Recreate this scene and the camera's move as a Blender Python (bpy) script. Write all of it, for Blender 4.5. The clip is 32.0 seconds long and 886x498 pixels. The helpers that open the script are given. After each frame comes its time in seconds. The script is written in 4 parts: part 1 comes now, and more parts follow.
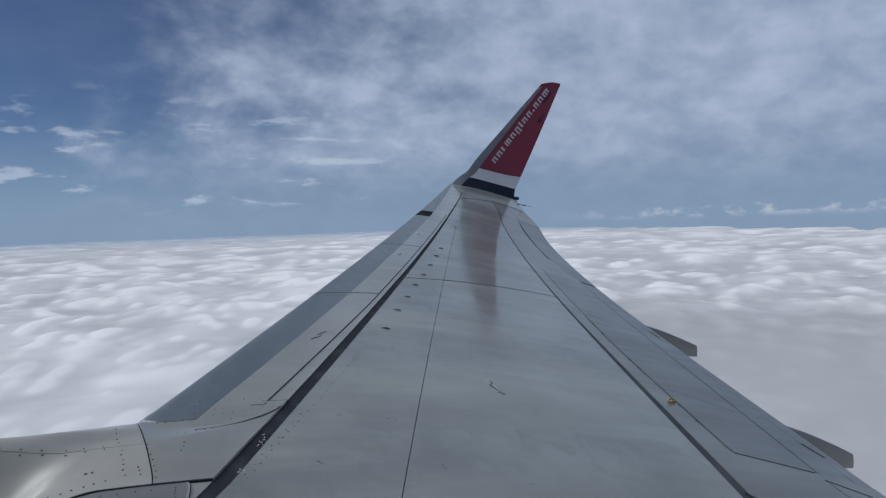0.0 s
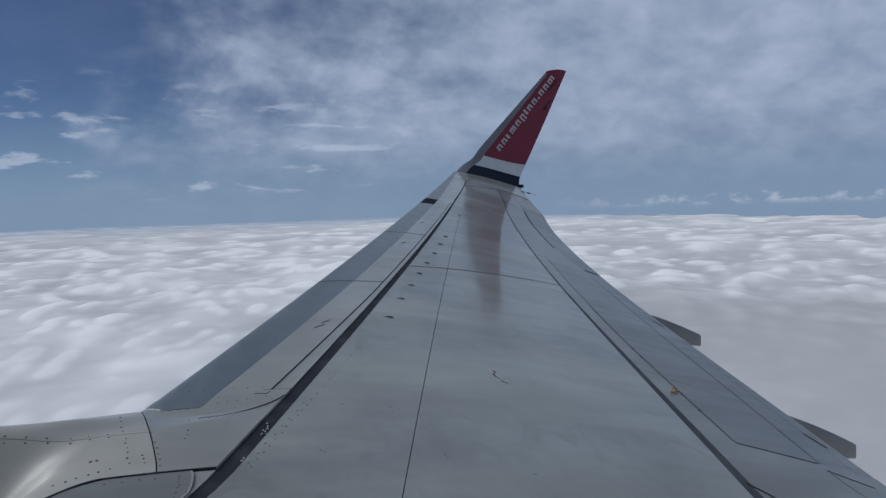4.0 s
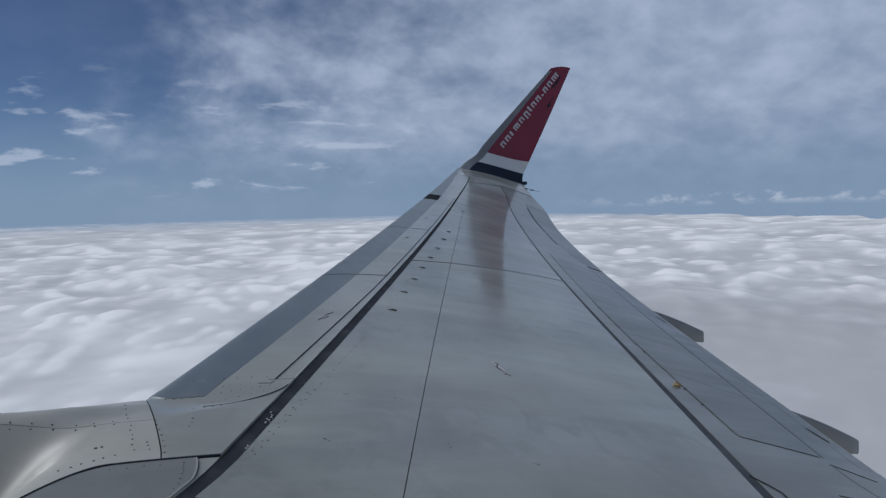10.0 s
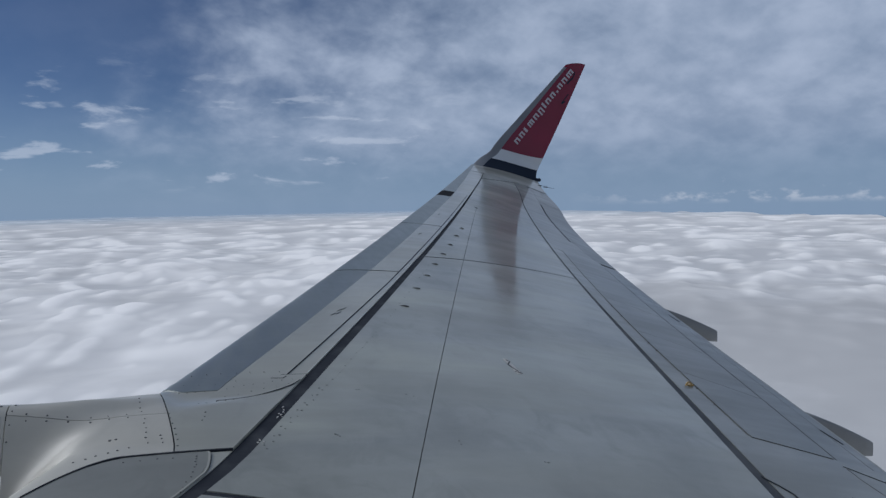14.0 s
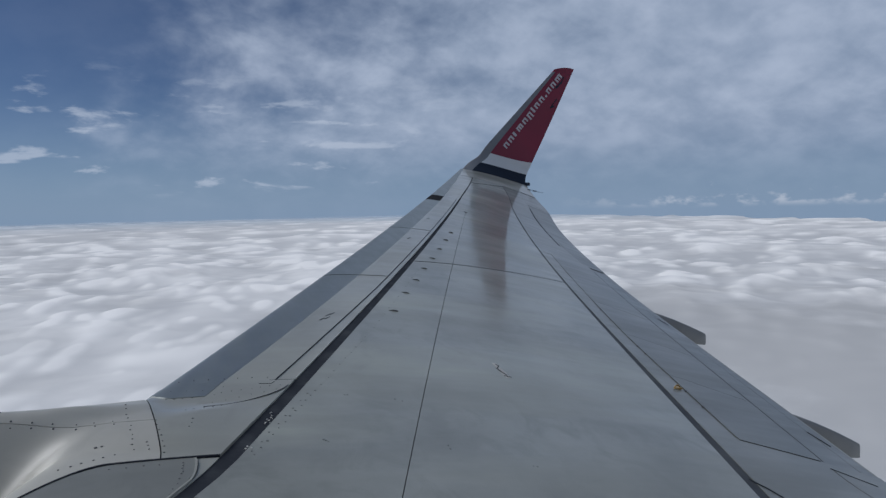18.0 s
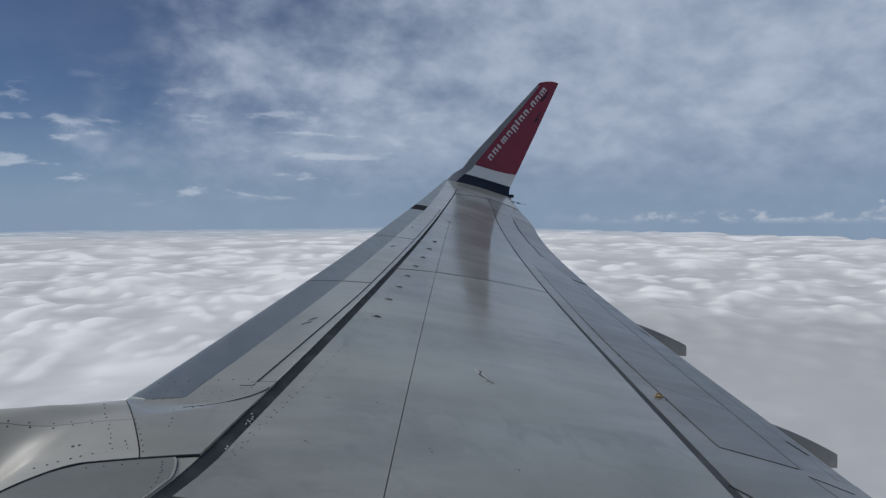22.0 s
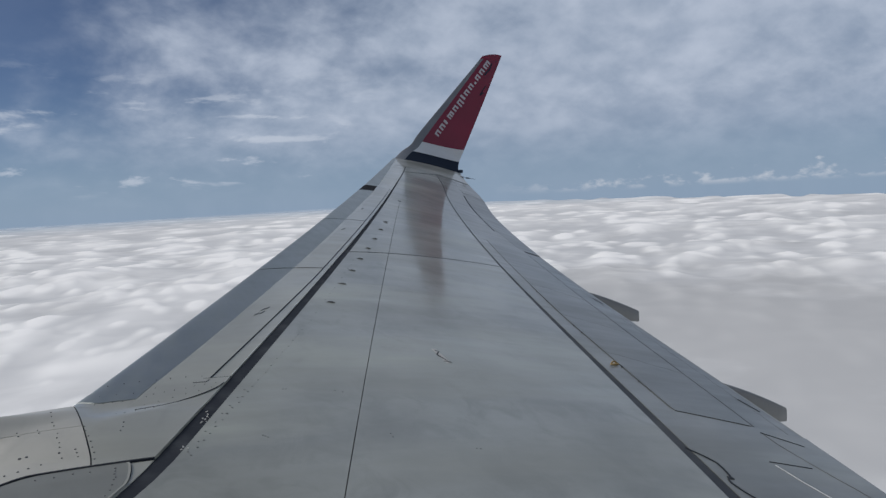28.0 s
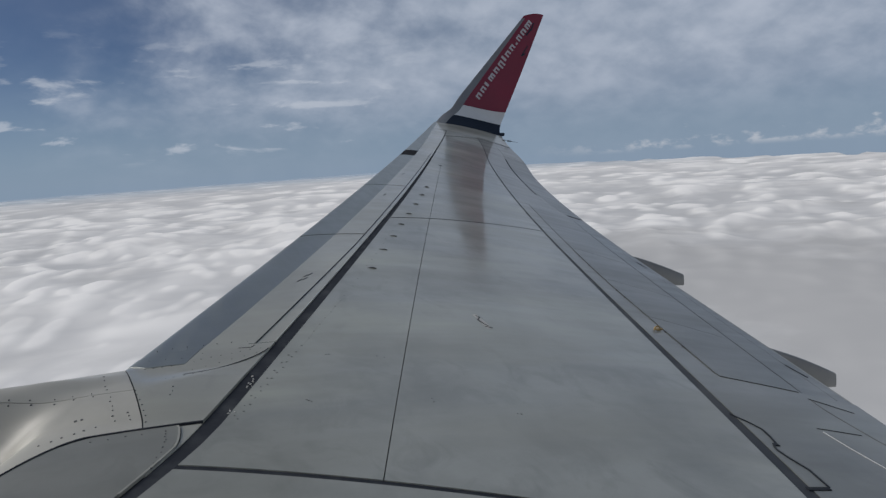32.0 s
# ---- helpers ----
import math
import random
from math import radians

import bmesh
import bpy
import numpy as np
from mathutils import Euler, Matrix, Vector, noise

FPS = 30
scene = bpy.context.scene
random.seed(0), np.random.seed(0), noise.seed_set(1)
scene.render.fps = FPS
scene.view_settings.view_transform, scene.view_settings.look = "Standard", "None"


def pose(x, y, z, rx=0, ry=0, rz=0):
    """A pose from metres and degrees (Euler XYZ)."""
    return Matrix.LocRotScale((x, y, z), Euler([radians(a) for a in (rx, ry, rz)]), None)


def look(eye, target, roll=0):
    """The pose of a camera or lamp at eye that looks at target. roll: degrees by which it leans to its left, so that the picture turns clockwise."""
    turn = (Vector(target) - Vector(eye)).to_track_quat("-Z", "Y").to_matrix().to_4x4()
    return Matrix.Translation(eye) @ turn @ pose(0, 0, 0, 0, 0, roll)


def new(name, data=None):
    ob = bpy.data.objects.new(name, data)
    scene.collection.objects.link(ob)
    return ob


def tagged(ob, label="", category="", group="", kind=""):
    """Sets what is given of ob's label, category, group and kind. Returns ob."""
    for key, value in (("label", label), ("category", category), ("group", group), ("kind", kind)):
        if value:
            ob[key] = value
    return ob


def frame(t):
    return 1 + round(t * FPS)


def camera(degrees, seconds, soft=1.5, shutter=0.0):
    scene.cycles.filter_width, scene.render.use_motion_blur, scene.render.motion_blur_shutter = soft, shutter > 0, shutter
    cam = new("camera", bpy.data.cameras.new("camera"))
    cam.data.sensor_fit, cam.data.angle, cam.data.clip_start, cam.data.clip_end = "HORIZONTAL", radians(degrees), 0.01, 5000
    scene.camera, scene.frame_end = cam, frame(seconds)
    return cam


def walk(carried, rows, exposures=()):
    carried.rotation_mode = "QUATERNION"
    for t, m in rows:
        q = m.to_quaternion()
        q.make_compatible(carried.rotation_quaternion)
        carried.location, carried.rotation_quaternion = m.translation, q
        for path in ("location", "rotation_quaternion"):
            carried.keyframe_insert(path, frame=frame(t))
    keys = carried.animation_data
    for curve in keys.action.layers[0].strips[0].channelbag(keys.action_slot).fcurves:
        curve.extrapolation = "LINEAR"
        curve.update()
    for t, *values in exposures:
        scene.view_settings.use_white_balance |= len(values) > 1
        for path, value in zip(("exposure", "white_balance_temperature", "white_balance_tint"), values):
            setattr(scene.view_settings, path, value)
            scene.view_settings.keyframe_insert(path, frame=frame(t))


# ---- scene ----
# World: x aft along the aircraft, y outboard along the wing, z up; the eye starts near the origin.
cam = camera(61.8, 32.0, soft=1.35)
PATH = [
    (0.0, pose(0.001, 0.014, 0.049, 87.67, 1.88, -20.30)),
    (0.5, pose(0.012, 0.020, 0.053, 86.61, 1.95, -20.06)),
    (1.0, pose(0.015, 0.028, 0.063, 85.76, 1.97, -19.97)),
    (1.5, pose(0.009, 0.034, 0.064, 85.48, 1.98, -19.88)),
    (2.0, pose(0.009, 0.018, 0.078, 85.93, 2.12, -19.71)),
    (2.5, pose(0.008, 0.021, 0.071, 86.60, 2.05, -19.59)),
    (3.0, pose(0.006, 0.018, 0.070, 86.60, 1.93, -19.61)),
    (3.5, pose(0.010, 0.015, 0.066, 86.63, 1.83, -19.81)),
    (5.5, pose(-0.000, 0.017, 0.060, 87.01, 1.37, -19.84)),
    (6.0, pose(-0.002, 0.010, 0.052, 87.33, 1.32, -19.52)),
    (6.5, pose(-0.006, 0.011, 0.046, 87.34, 1.17, -19.34)),
    (7.0, pose(-0.001, 0.011, 0.044, 87.08, 1.14, -19.28)),
    (7.5, pose(-0.002, 0.014, 0.045, 87.01, 1.25, -19.53)),
    (8.0, pose(0.001, 0.018, 0.043, 86.83, 1.41, -19.78)),
    (8.5, pose(0.005, 0.016, 0.043, 86.43, 1.56, -19.83)),
    (9.0, pose(0.000, 0.013, 0.038, 86.33, 1.68, -19.78)),
    (9.5, pose(0.002, 0.009, 0.027, 86.53, 1.59, -19.75)),
    (10.0, pose(-0.002, 0.009, 0.028, 86.54, 1.41, -19.71)),
    (10.5, pose(0.003, 0.010, 0.031, 86.14, 1.37, -19.45)),
    (11.0, pose(0.004, 0.013, 0.039, 85.56, 1.27, -19.21)),
    (11.5, pose(0.007, 0.017, 0.040, 85.17, 1.03, -19.08)),
    (12.0, pose(0.004, 0.013, 0.043, 85.17, 0.70, -18.91)),
    (12.5, pose(0.005, 0.014, 0.039, 85.43, 0.71, -18.75)),
    (13.0, pose(0.002, 0.016, 0.038, 85.50, 0.75, -18.68)),
    (13.5, pose(0.004, 0.010, 0.031, 85.66, 0.80, -18.65)),
    (14.0, pose(-0.000, 0.005, 0.035, 86.24, 0.97, -18.67)),
    (14.5, pose(0.003, 0.009, 0.036, 86.24, 0.97, -18.65)),
    (15.0, pose(0.006, 0.018, 0.031, 85.49, 0.92, -18.57)),
    (15.5, pose(0.001, 0.002, 0.038, 86.08, 1.03, -18.36)),
    (17.5, pose(0.014, -0.005, 0.038, 86.98, 0.98, -18.96)),
    (18.0, pose(0.008, 0.004, 0.035, 86.56, 1.10, -19.46)),
    (18.5, pose(0.009, 0.003, 0.035, 86.62, 1.11, -19.74)),
    (19.0, pose(0.007, -0.000, 0.029, 87.12, 0.97, -20.10)),
    (19.5, pose(0.003, 0.003, 0.016, 87.86, 0.75, -20.28)),
    (20.0, pose(0.004, -0.004, 0.009, 88.38, 0.75, -20.48)),
    (20.5, pose(0.004, -0.001, 0.003, 88.06, 0.72, -20.49)),
    (21.0, pose(0.002, -0.002, -0.007, 87.68, 0.52, -20.39)),
    (21.5, pose(-0.002, 0.001, -0.011, 87.53, 0.31, -20.58)),
    (22.0, pose(-0.002, -0.004, -0.012, 87.54, 0.27, -20.73)),
    (22.5, pose(-0.002, -0.004, -0.007, 87.66, 0.08, -20.87)),
    (23.0, pose(-0.000, -0.000, -0.000, 87.55, 0.00, -20.96)),
    (23.5, pose(0.004, 0.009, 0.001, 86.98, 0.04, -20.91)),
    (24.0, pose(0.004, 0.004, 0.001, 86.95, 0.07, -21.47)),
    (24.5, pose(0.007, 0.010, -0.006, 86.82, 0.17, -22.40)),
    (25.0, pose(0.016, 0.023, -0.010, 85.73, 0.83, -23.20)),
    (25.5, pose(0.021, 0.024, -0.009, 84.80, 1.11, -23.34)),
    (26.0, pose(0.023, 0.019, 0.002, 84.43, 1.99, -23.41)),
    (26.5, pose(0.020, 0.016, 0.003, 84.66, 3.39, -23.87)),
    (28.5, pose(0.028, 0.028, 0.016, 85.64, 3.08, -24.62)),
    (29.0, pose(0.033, 0.034, 0.017, 85.29, 3.25, -24.16)),
    (29.5, pose(0.031, 0.035, 0.014, 85.00, 2.96, -23.44)),
    (30.0, pose(0.035, 0.028, 0.019, 84.87, 2.84, -23.05)),
    (30.5, pose(0.039, 0.017, 0.032, 84.90, 3.02, -23.08)),
    (31.0, pose(0.039, 0.029, 0.032, 84.21, 3.49, -23.01)),
    (31.5, pose(0.041, 0.027, 0.024, 83.29, 3.83, -22.08)),
    (32.0, pose(0.041, 0.029, 0.023, 83.00, 3.94, -21.30)),
]

EXPOSURES = [(0.0, -0.12, 5850, 10), (2.0, -0.26, 5800, 10), (8.0, -0.2, 5800, 10), (15.0, -0.2, 5800, 10), (20.0, -0.2, 6000, 10), (24.0, -0.02, 6200, 10), (26.5, 0.03, 6300, 10), (29.0, -0.02, 6250, 10), (30.0, 0.05, 6100, 10), (31.0, -0.02, 6300, 10), (32.0, -0.16, 6400, 10)]
walk(cam, PATH, EXPOSURES)

# ------------------------------------------------------------------ sky and sun
SKY_SEED = (3.75, 0.5, 0.0)
SUN_ELEVATION, SUN_TURN = 27.0, -64.0   # degrees; turn is measured clockwise from +y


def make_world():
    world = bpy.data.worlds.new("sky")
    scene.world = world
    world.use_nodes = True
    nt = world.node_tree
    nt.nodes.clear()
    out = nt.nodes.new("ShaderNodeOutputWorld")
    bg = nt.nodes.new("ShaderNodeBackground")
    sky = nt.nodes.new("ShaderNodeTexSky")
    sky.sky_type = "NISHITA"
    sky.sun_disc = False
    sky.sun_elevation = radians(SUN_ELEVATION)
    sky.sun_rotation = radians(SUN_TURN)
    sky.altitude = 2500
    sky.air_density, sky.dust_density, sky.ozone_density = 1.0, 0.3, 3.0
    n, l = nt.nodes, nt.links

    def math_node(op, a, b=None, clamp=False):
        m = n.new("ShaderNodeMath")
        m.operation, m.use_clamp = op, clamp
        for i, v in enumerate((a, b)):
            if v is None:
                continue
            if isinstance(v, (int, float)):
                m.inputs[i].default_value = v
            else:
                l.new(v, m.inputs[i])
        return m.outputs[0]

    def ramp(value, lo, hi):
        r = n.new("ShaderNodeMapRange")
        r.interpolation_type = "SMOOTHSTEP"
        l.new(value, r.inputs[0])
        r.inputs[1].default_value, r.inputs[2].default_value = lo, hi
        return r.outputs[0]

    tc = n.new("ShaderNodeTexCoord")
    sep = n.new("ShaderNodeSeparateXYZ")
    l.new(tc.outputs["Generated"], sep.inputs[0])
    up = math_node("ADD", math_node("MAXIMUM", sep.outputs[2], 0.0), 0.55)
    flat = n.new("ShaderNodeCombineXYZ")
    l.new(math_node("DIVIDE", sep.outputs[0], up), flat.inputs[0])
    l.new(math_node("DIVIDE", sep.outputs[1], up), flat.inputs[1])

    def cloud(scale, detail, rough, distortion, seed, vector=None):
        t = n.new("ShaderNodeTexNoise")
        t.inputs["Scale"].default_value = scale
        t.inputs["Detail"].default_value = detail
        t.inputs["Roughness"].default_value = rough
        t.inputs["Distortion"].default_value = distortion
        off = n.new("ShaderNodeVectorMath")
        off.operation = "ADD"
        off.inputs[1].default_value = seed
        l.new(vector or flat.outputs[0], off.inputs[0])
        l.new(off.outputs[0], t.inputs["Vector"])
        return t.outputs["Fac"]

    # a high sheet of broken, mottled cloud: wide banks, lumps within them, fine ripples
    bank = cloud(1.25, 3, 0.45, 0.35, SKY_SEED)
    lump = cloud(5.6, 6, 0.55, 0.20, (2.15, 5.2, 0.0))
    ripple = cloud(17.0, 4, 0.52, 0.15, (9.3, 2.6, 0.0))
    total = math_node("ADD", math_node("MULTIPLY", bank, 0.58),
                      math_node("ADD", math_node("MULTIPLY", lump, 0.30), math_node("MULTIPLY", ripple, 0.08)))
    # the sheet is closed towards the rear and torn open ahead of the wing
    closed = math_node("SUBTRACT", math_node("MULTIPLY", ramp(sep.outputs[0], -0.12, 0.42), 0.23), 0.055)
    # at a slant more cloud lies along the line of sight
    slant = math_node("MULTIPLY", ramp(sep.outputs[2], 0.42, 0.03), 0.05)
    dense = math_node("ADD", total, math_node("ADD", closed, slant))
    cover = math_node("ADD", math_node("MULTIPLY", ramp(dense, 0.43, 0.68), 0.82), 0.10)
    cover = math_node("MULTIPLY", cover, math_node("ADD", math_node("MULTIPLY", ramp(sep.outputs[2], 0.0, 0.12), 0.9), 0.1))
    # small bright clouds, drawn out level, low over the horizon ahead of the wing
    long_way = n.new("ShaderNodeCombineXYZ")
    l.new(sep.outputs[0], long_way.inputs[0])
    l.new(sep.outputs[1], long_way.inputs[1])
    l.new(math_node("MULTIPLY", sep.outputs[2], 3.6), long_way.inputs[2])
    streak = ramp(cloud(11.0, 5, 0.56, 0.25, (4.4, 1.3, 2.0), long_way.outputs[0]), 0.55, 0.66)
    streak = math_node("MULTIPLY", streak, math_node("MULTIPLY", ramp(sep.outputs[2], 0.012, 0.035), ramp(sep.outputs[2], 0.20, 0.10)))
    streak = math_node("MULTIPLY", streak, ramp(sep.outputs[0], 0.42, 0.20))
    # a broken row of small heaped clouds standing on the horizon to the rear
    heap_way = n.new("ShaderNodeCombineXYZ")
    l.new(sep.outputs[0], heap_way.inputs[0])
    l.new(sep.outputs[1], heap_way.inputs[1])
    l.new(math_node("MULTIPLY", sep.outputs[2], 2.0), heap_way.inputs[2])
    heap = cloud(34.0, 5, 0.55, 0.1, (0.7, 6.1, 1.0), heap_way.outputs[0])
    over = math_node("ADD", sep.outputs[2], 0.013)
    heap = ramp(math_node("SUBTRACT", heap, math_node("MULTIPLY", over, 9.0)), 0.35, 0.53)
    heap = math_node("MULTIPLY", heap, math_node("MULTIPLY", ramp(over, 0.002, 0.012), ramp(sep.outputs[0], 0.46, 0.62)))
    # thin parts of the cloud are greyer, thick parts whiter
    tint = n.new("ShaderNodeMix")
    tint.data_type = "RGBA"
    l.new(ramp(math_node("ADD", math_node("MULTIPLY", lump, 0.62), math_node("MULTIPLY", ripple, 0.38)), 0.32, 0.72), tint.inputs[0])
    tint.inputs[6].default_value = (0.30, 0.36, 0.455, 1)
    tint.inputs[7].default_value = (0.50, 0.55, 0.64, 1)
    dim = n.new("ShaderNodeMix")
    dim.data_type = "RGBA"
    dim.blend_type = "MULTIPLY"
    dim.inputs[0].default_value = 1.0
    l.new(sky.outputs[0], dim.inputs[6])
    dim.inputs[7].default_value = (0.031, 0.034, 0.041, 1)
    mix = n.new("ShaderNodeMix")
    mix.data_type = "RGBA"
    l.new(cover, mix.inputs[0])
    # blue haze towards the horizon
    haze = n.new("ShaderNodeMix")
    haze.data_type = "RGBA"
    l.new(math_node("MULTIPLY", ramp(sep.outputs[2], 0.16, -0.02), 0.85), haze.inputs[0])
    l.new(dim.outputs[2], haze.inputs[6])
    haze.inputs[7].default_value = (0.255, 0.345, 0.465, 1)
    l.new(haze.outputs[2], mix.inputs[6])
    l.new(tint.outputs[2], mix.inputs[7])
    heaped = n.new("ShaderNodeMix")
    heaped.data_type = "RGBA"
    l.new(math_node("MULTIPLY", heap, 0.62), heaped.inputs[0])
    l.new(mix.outputs[2], heaped.inputs[6])
    heaped.inputs[7].default_value = (0.60, 0.62, 0.66, 1)
    puffed = n.new("ShaderNodeMix")
    puffed.data_type = "RGBA"
    l.new(math_node("MULTIPLY", streak, 0.6), puffed.inputs[0])
    l.new(heaped.outputs[2], puffed.inputs[6])
    puffed.inputs[7].default_value = (0.56, 0.60, 0.67, 1)
    l.new(puffed.outputs[2], bg.inputs[0])
    bg.inputs[1].default_value = 1.0
    l.new(bg.outputs[0], out.inputs[0])


make_world()
sun = new("sun", bpy.data.lights.new("sun", "SUN"))
sun.data.energy, sun.data.angle, sun.data.color = 3.7, radians(50), (1.0, 0.95, 0.88)
e, a = radians(SUN_ELEVATION), radians(SUN_TURN)
sun.matrix_world = look((0, 0, 60), (0 - 60 * math.sin(a) * math.cos(e), 0 - 60 * math.cos(a) * math.cos(e), 60 - 60 * math.sin(e)))

# ------------------------------------------------------------------ materials


class Nodes:
    """A principled material with a few helpers for procedural detail."""

    def __init__(self, name, color, rough, metal=0.0):
        self.mat = bpy.data.materials.new(name)
        self.mat.use_nodes = True
        self.nt = self.mat.node_tree
        self.p = self.nt.nodes["Principled BSDF"]
        self.p.inputs["Base Color"].default_value = (*color, 1)
        self.p.inputs["Roughness"].default_value = rough
        self.p.inputs["Metallic"].default_value = metal
        self.tc = self.nt.nodes.new("ShaderNodeTexCoord")

    def noise(self, scale, detail=4, stretch=(1, 1, 1), rough=0.55, distortion=0.0):
        m = self.nt.nodes.new("ShaderNodeMapping")
        m.inputs["Scale"].default_value = stretch
        self.nt.links.new(self.tc.outputs["Object"], m.inputs[0])
        t = self.nt.nodes.new("ShaderNodeTexNoise")
        t.inputs["Scale"].default_value = scale
        t.inputs["Detail"].default_value = detail
        t.inputs["Roughness"].default_value = rough
        t.inputs["Distortion"].default_value = distortion
        self.nt.links.new(m.outputs[0], t.inputs["Vector"])
        return t.outputs["Fac"]

    def range(self, fac, lo, hi, a=0.0, b=1.0):
        r = self.nt.nodes.new("ShaderNodeMapRange")
        self.nt.links.new(fac, r.inputs[0])
        for i, v in enumerate((lo, hi, a, b)):
            r.inputs[1 + i].default_value = v
        return r.outputs[0]

    def mix(self, fac, a, b, blend="MIX"):
        m = self.nt.nodes.new("ShaderNodeMix")
        m.data_type, m.blend_type = "RGBA", blend
        for i, v in ((0, fac), (6, a), (7, b)):
            if isinstance(v, (int, float)):
                m.inputs[i].default_value = v
            elif isinstance(v, tuple):
                m.inputs[i].default_value = (*v, 1)
            else:
                self.nt.links.new(v, m.inputs[i])
        return m.outputs[2]

    def color(self, out):
        self.nt.links.new(out, self.p.inputs["Base Color"])
        return self

    def rough(self, out):
        self.nt.links.new(out, self.p.inputs["Roughness"])
        return self

    def bump(self, fac, strength, distance=0.002):
        b = self.nt.nodes.new("ShaderNodeBump")
        b.inputs["Strength"].default_value = strength
        b.inputs["Distance"].default_value = distance
        self.nt.links.new(fac, b.inputs["Height"])
        self.nt.links.new(b.outputs[0], self.p.inputs["Normal"])
        return self

    def coat(self, weight, rough):
        self.p.inputs["Coat Weight"].default_value = weight
        self.p.inputs["Coat Roughness"].default_value = rough
        return self


def painted(name, color, rough=0.45, coat=1.0, coat_rough=0.08, dirt=0.10, streak=0.10):
    m = Nodes(name, color, rough)
    dark = tuple(c * (1 - 2.2 * dirt) for c in color)
    grime = tuple(c * (1 - 2.2 * streak) * k for c, k in zip(color, (1.0, 0.98, 0.94)))
    pale = tuple(min(c * k, 1.0) for c, k in zip(color, (1 + 1.5 * dirt, 1 + 1.4 * dirt, 1 + 0.9 * dirt)))
    a = m.mix(m.range(m.noise(1.3, 6, (1, 1, 1), 0.6), 0.42, 0.72), color, dark)
    a = m.mix(m.range(m.noise(4.5, 5, (1, 0.7, 1), 0.6, 0.8), 0.50, 0.74, 0, 0.8), a, dark)
    a = m.mix(m.range(m.noise(0.8, 5, (0.6, 1.6, 1), 0.55, 0.5), 0.45, 0.70), a, pale)
    b = m.mix(m.range(m.noise(1.0, 5, (0.45, 1.9, 1.0), 0.55, 0.15), 0.46, 0.76), a, grime)
    c = m.mix(m.range(m.noise(26.0, 4, (1, 1, 1), 0.7), 0.62, 0.86, 0, 0.35), b, dark)
    m.color(c)
    m.rough(m.range(m.noise(2.2, 5, (0.6, 3, 1)), 0.3, 0.7, rough - 0.06, rough + 0.1))
    m.bump(m.noise(1.6, 3, (0.7, 1.4, 1), 0.5), 0.05, 0.006)
    # the gloss is broken by grime drawn out along the flow
    m.nt.links.new(m.range(m.noise(1.7, 4, (0.35, 1.1, 1), 0.5, 0.15), 0.36, 0.68, coat_rough * 0.6, coat_rough + 0.11), m.p.inputs["Coat Roughness"])
    m.nt.links.new(m.range(m.noise(1.5, 4, (0.35, 1.3, 1), 0.52, 0.15), 0.35, 0.66, coat, coat * 0.72), m.p.inputs["Coat Weight"])
    m.p.inputs["Coat IOR"].default_value = 1.6
    m.p.inputs["Specular IOR Level"].default_value = 0.2
    return m.mat


WING_GREY = painted("wing_grey_paint", (0.277, 0.290, 0.267), coat=0.85, dirt=0.16, streak=0.09)
WING_LIGHT = painted("slat_grey_paint", (0.335, 0.339, 0.300), dirt=0.07)
SPOILER_GREY = painted("spoiler_grey_paint", (0.120, 0.129, 0.123), coat=0.65, streak=0.06)
NACELLE_GREY = painted("nacelle_grey_paint", (0.42, 0.412, 0.368), rough=0.42, coat=0.8, coat_rough=0.42, dirt=0.06, streak=0.06)
# greyer rear paint, darkened further in the colour for dimmer light aft
REAR_SHADED_GREY = painted("rear_panel_paint_and_shade", (0.150, 0.157, 0.142), coat=0.8, dirt=0.11, streak=0.07)
UNDER_GREY = painted("underside_grey_paint", (0.205, 0.212, 0.196), coat=0.5)
FAIRING_GREY = painted("fairing_grey_paint", (0.20, 0.205, 0.205), coat=0.2)


def sealant():
    m = Nodes("dark_sealant", (0.020, 0.024, 0.032), 0.85)
    m.color(m.mix(m.range(m.noise(7, 5), 0.45, 0.8), (0.018, 0.022, 0.030), (0.050, 0.055, 0.062)))
    m.p.inputs["Specular IOR Level"].default_value = 0.25
    return m.bump(m.noise(40, 3), 0.3, 0.001).mat


def bare_metal():
    m = Nodes("bare_aluminium", (0.36, 0.40, 0.42), 0.36, 0.80)
    m.color(m.mix(m.range(m.noise(2.5, 6, (1, 1, 1), 0.6, 0.6), 0.35, 0.75), (0.35, 0.38, 0.378), (0.295, 0.325, 0.322)))
    m.rough(m.range(m.noise(6, 5, (2, 0.5, 1)), 0.3, 0.75, 0.34, 0.50))
    return m.bump(m.noise(1.5, 3), 0.15, 0.004).mat


SEALANT = sealant()
SEALANT_GREY = Nodes("grey_sealant", (0.050, 0.056, 0.066), 0.8)
SEALANT_GREY = SEALANT_GREY.color(SEALANT_GREY.mix(SEALANT_GREY.range(SEALANT_GREY.noise(3, 6), 0.4, 0.75), (0.038, 0.044, 0.054), (0.085, 0.09, 0.095))).mat
METAL = bare_metal()
DARK_GAP = Nodes("shadow_gap", (0.02, 0.022, 0.026), 0.8).mat
FASTENER = Nodes("fastener_heads", (0.085, 0.087, 0.09), 0.7).mat
CHIPPED_DARK = Nodes("worn_fastener_heads", (0.165, 0.17, 0.165), 0.7).mat
CHIPPED = Nodes("bare_primer", (0.46, 0.45, 0.42), 0.6).mat
RED = painted("red_gloss_paint", (0.165, 0.009, 0.031), rough=0.4, coat=0.3, coat_rough=0.06, dirt=0.06, streak=0.06)
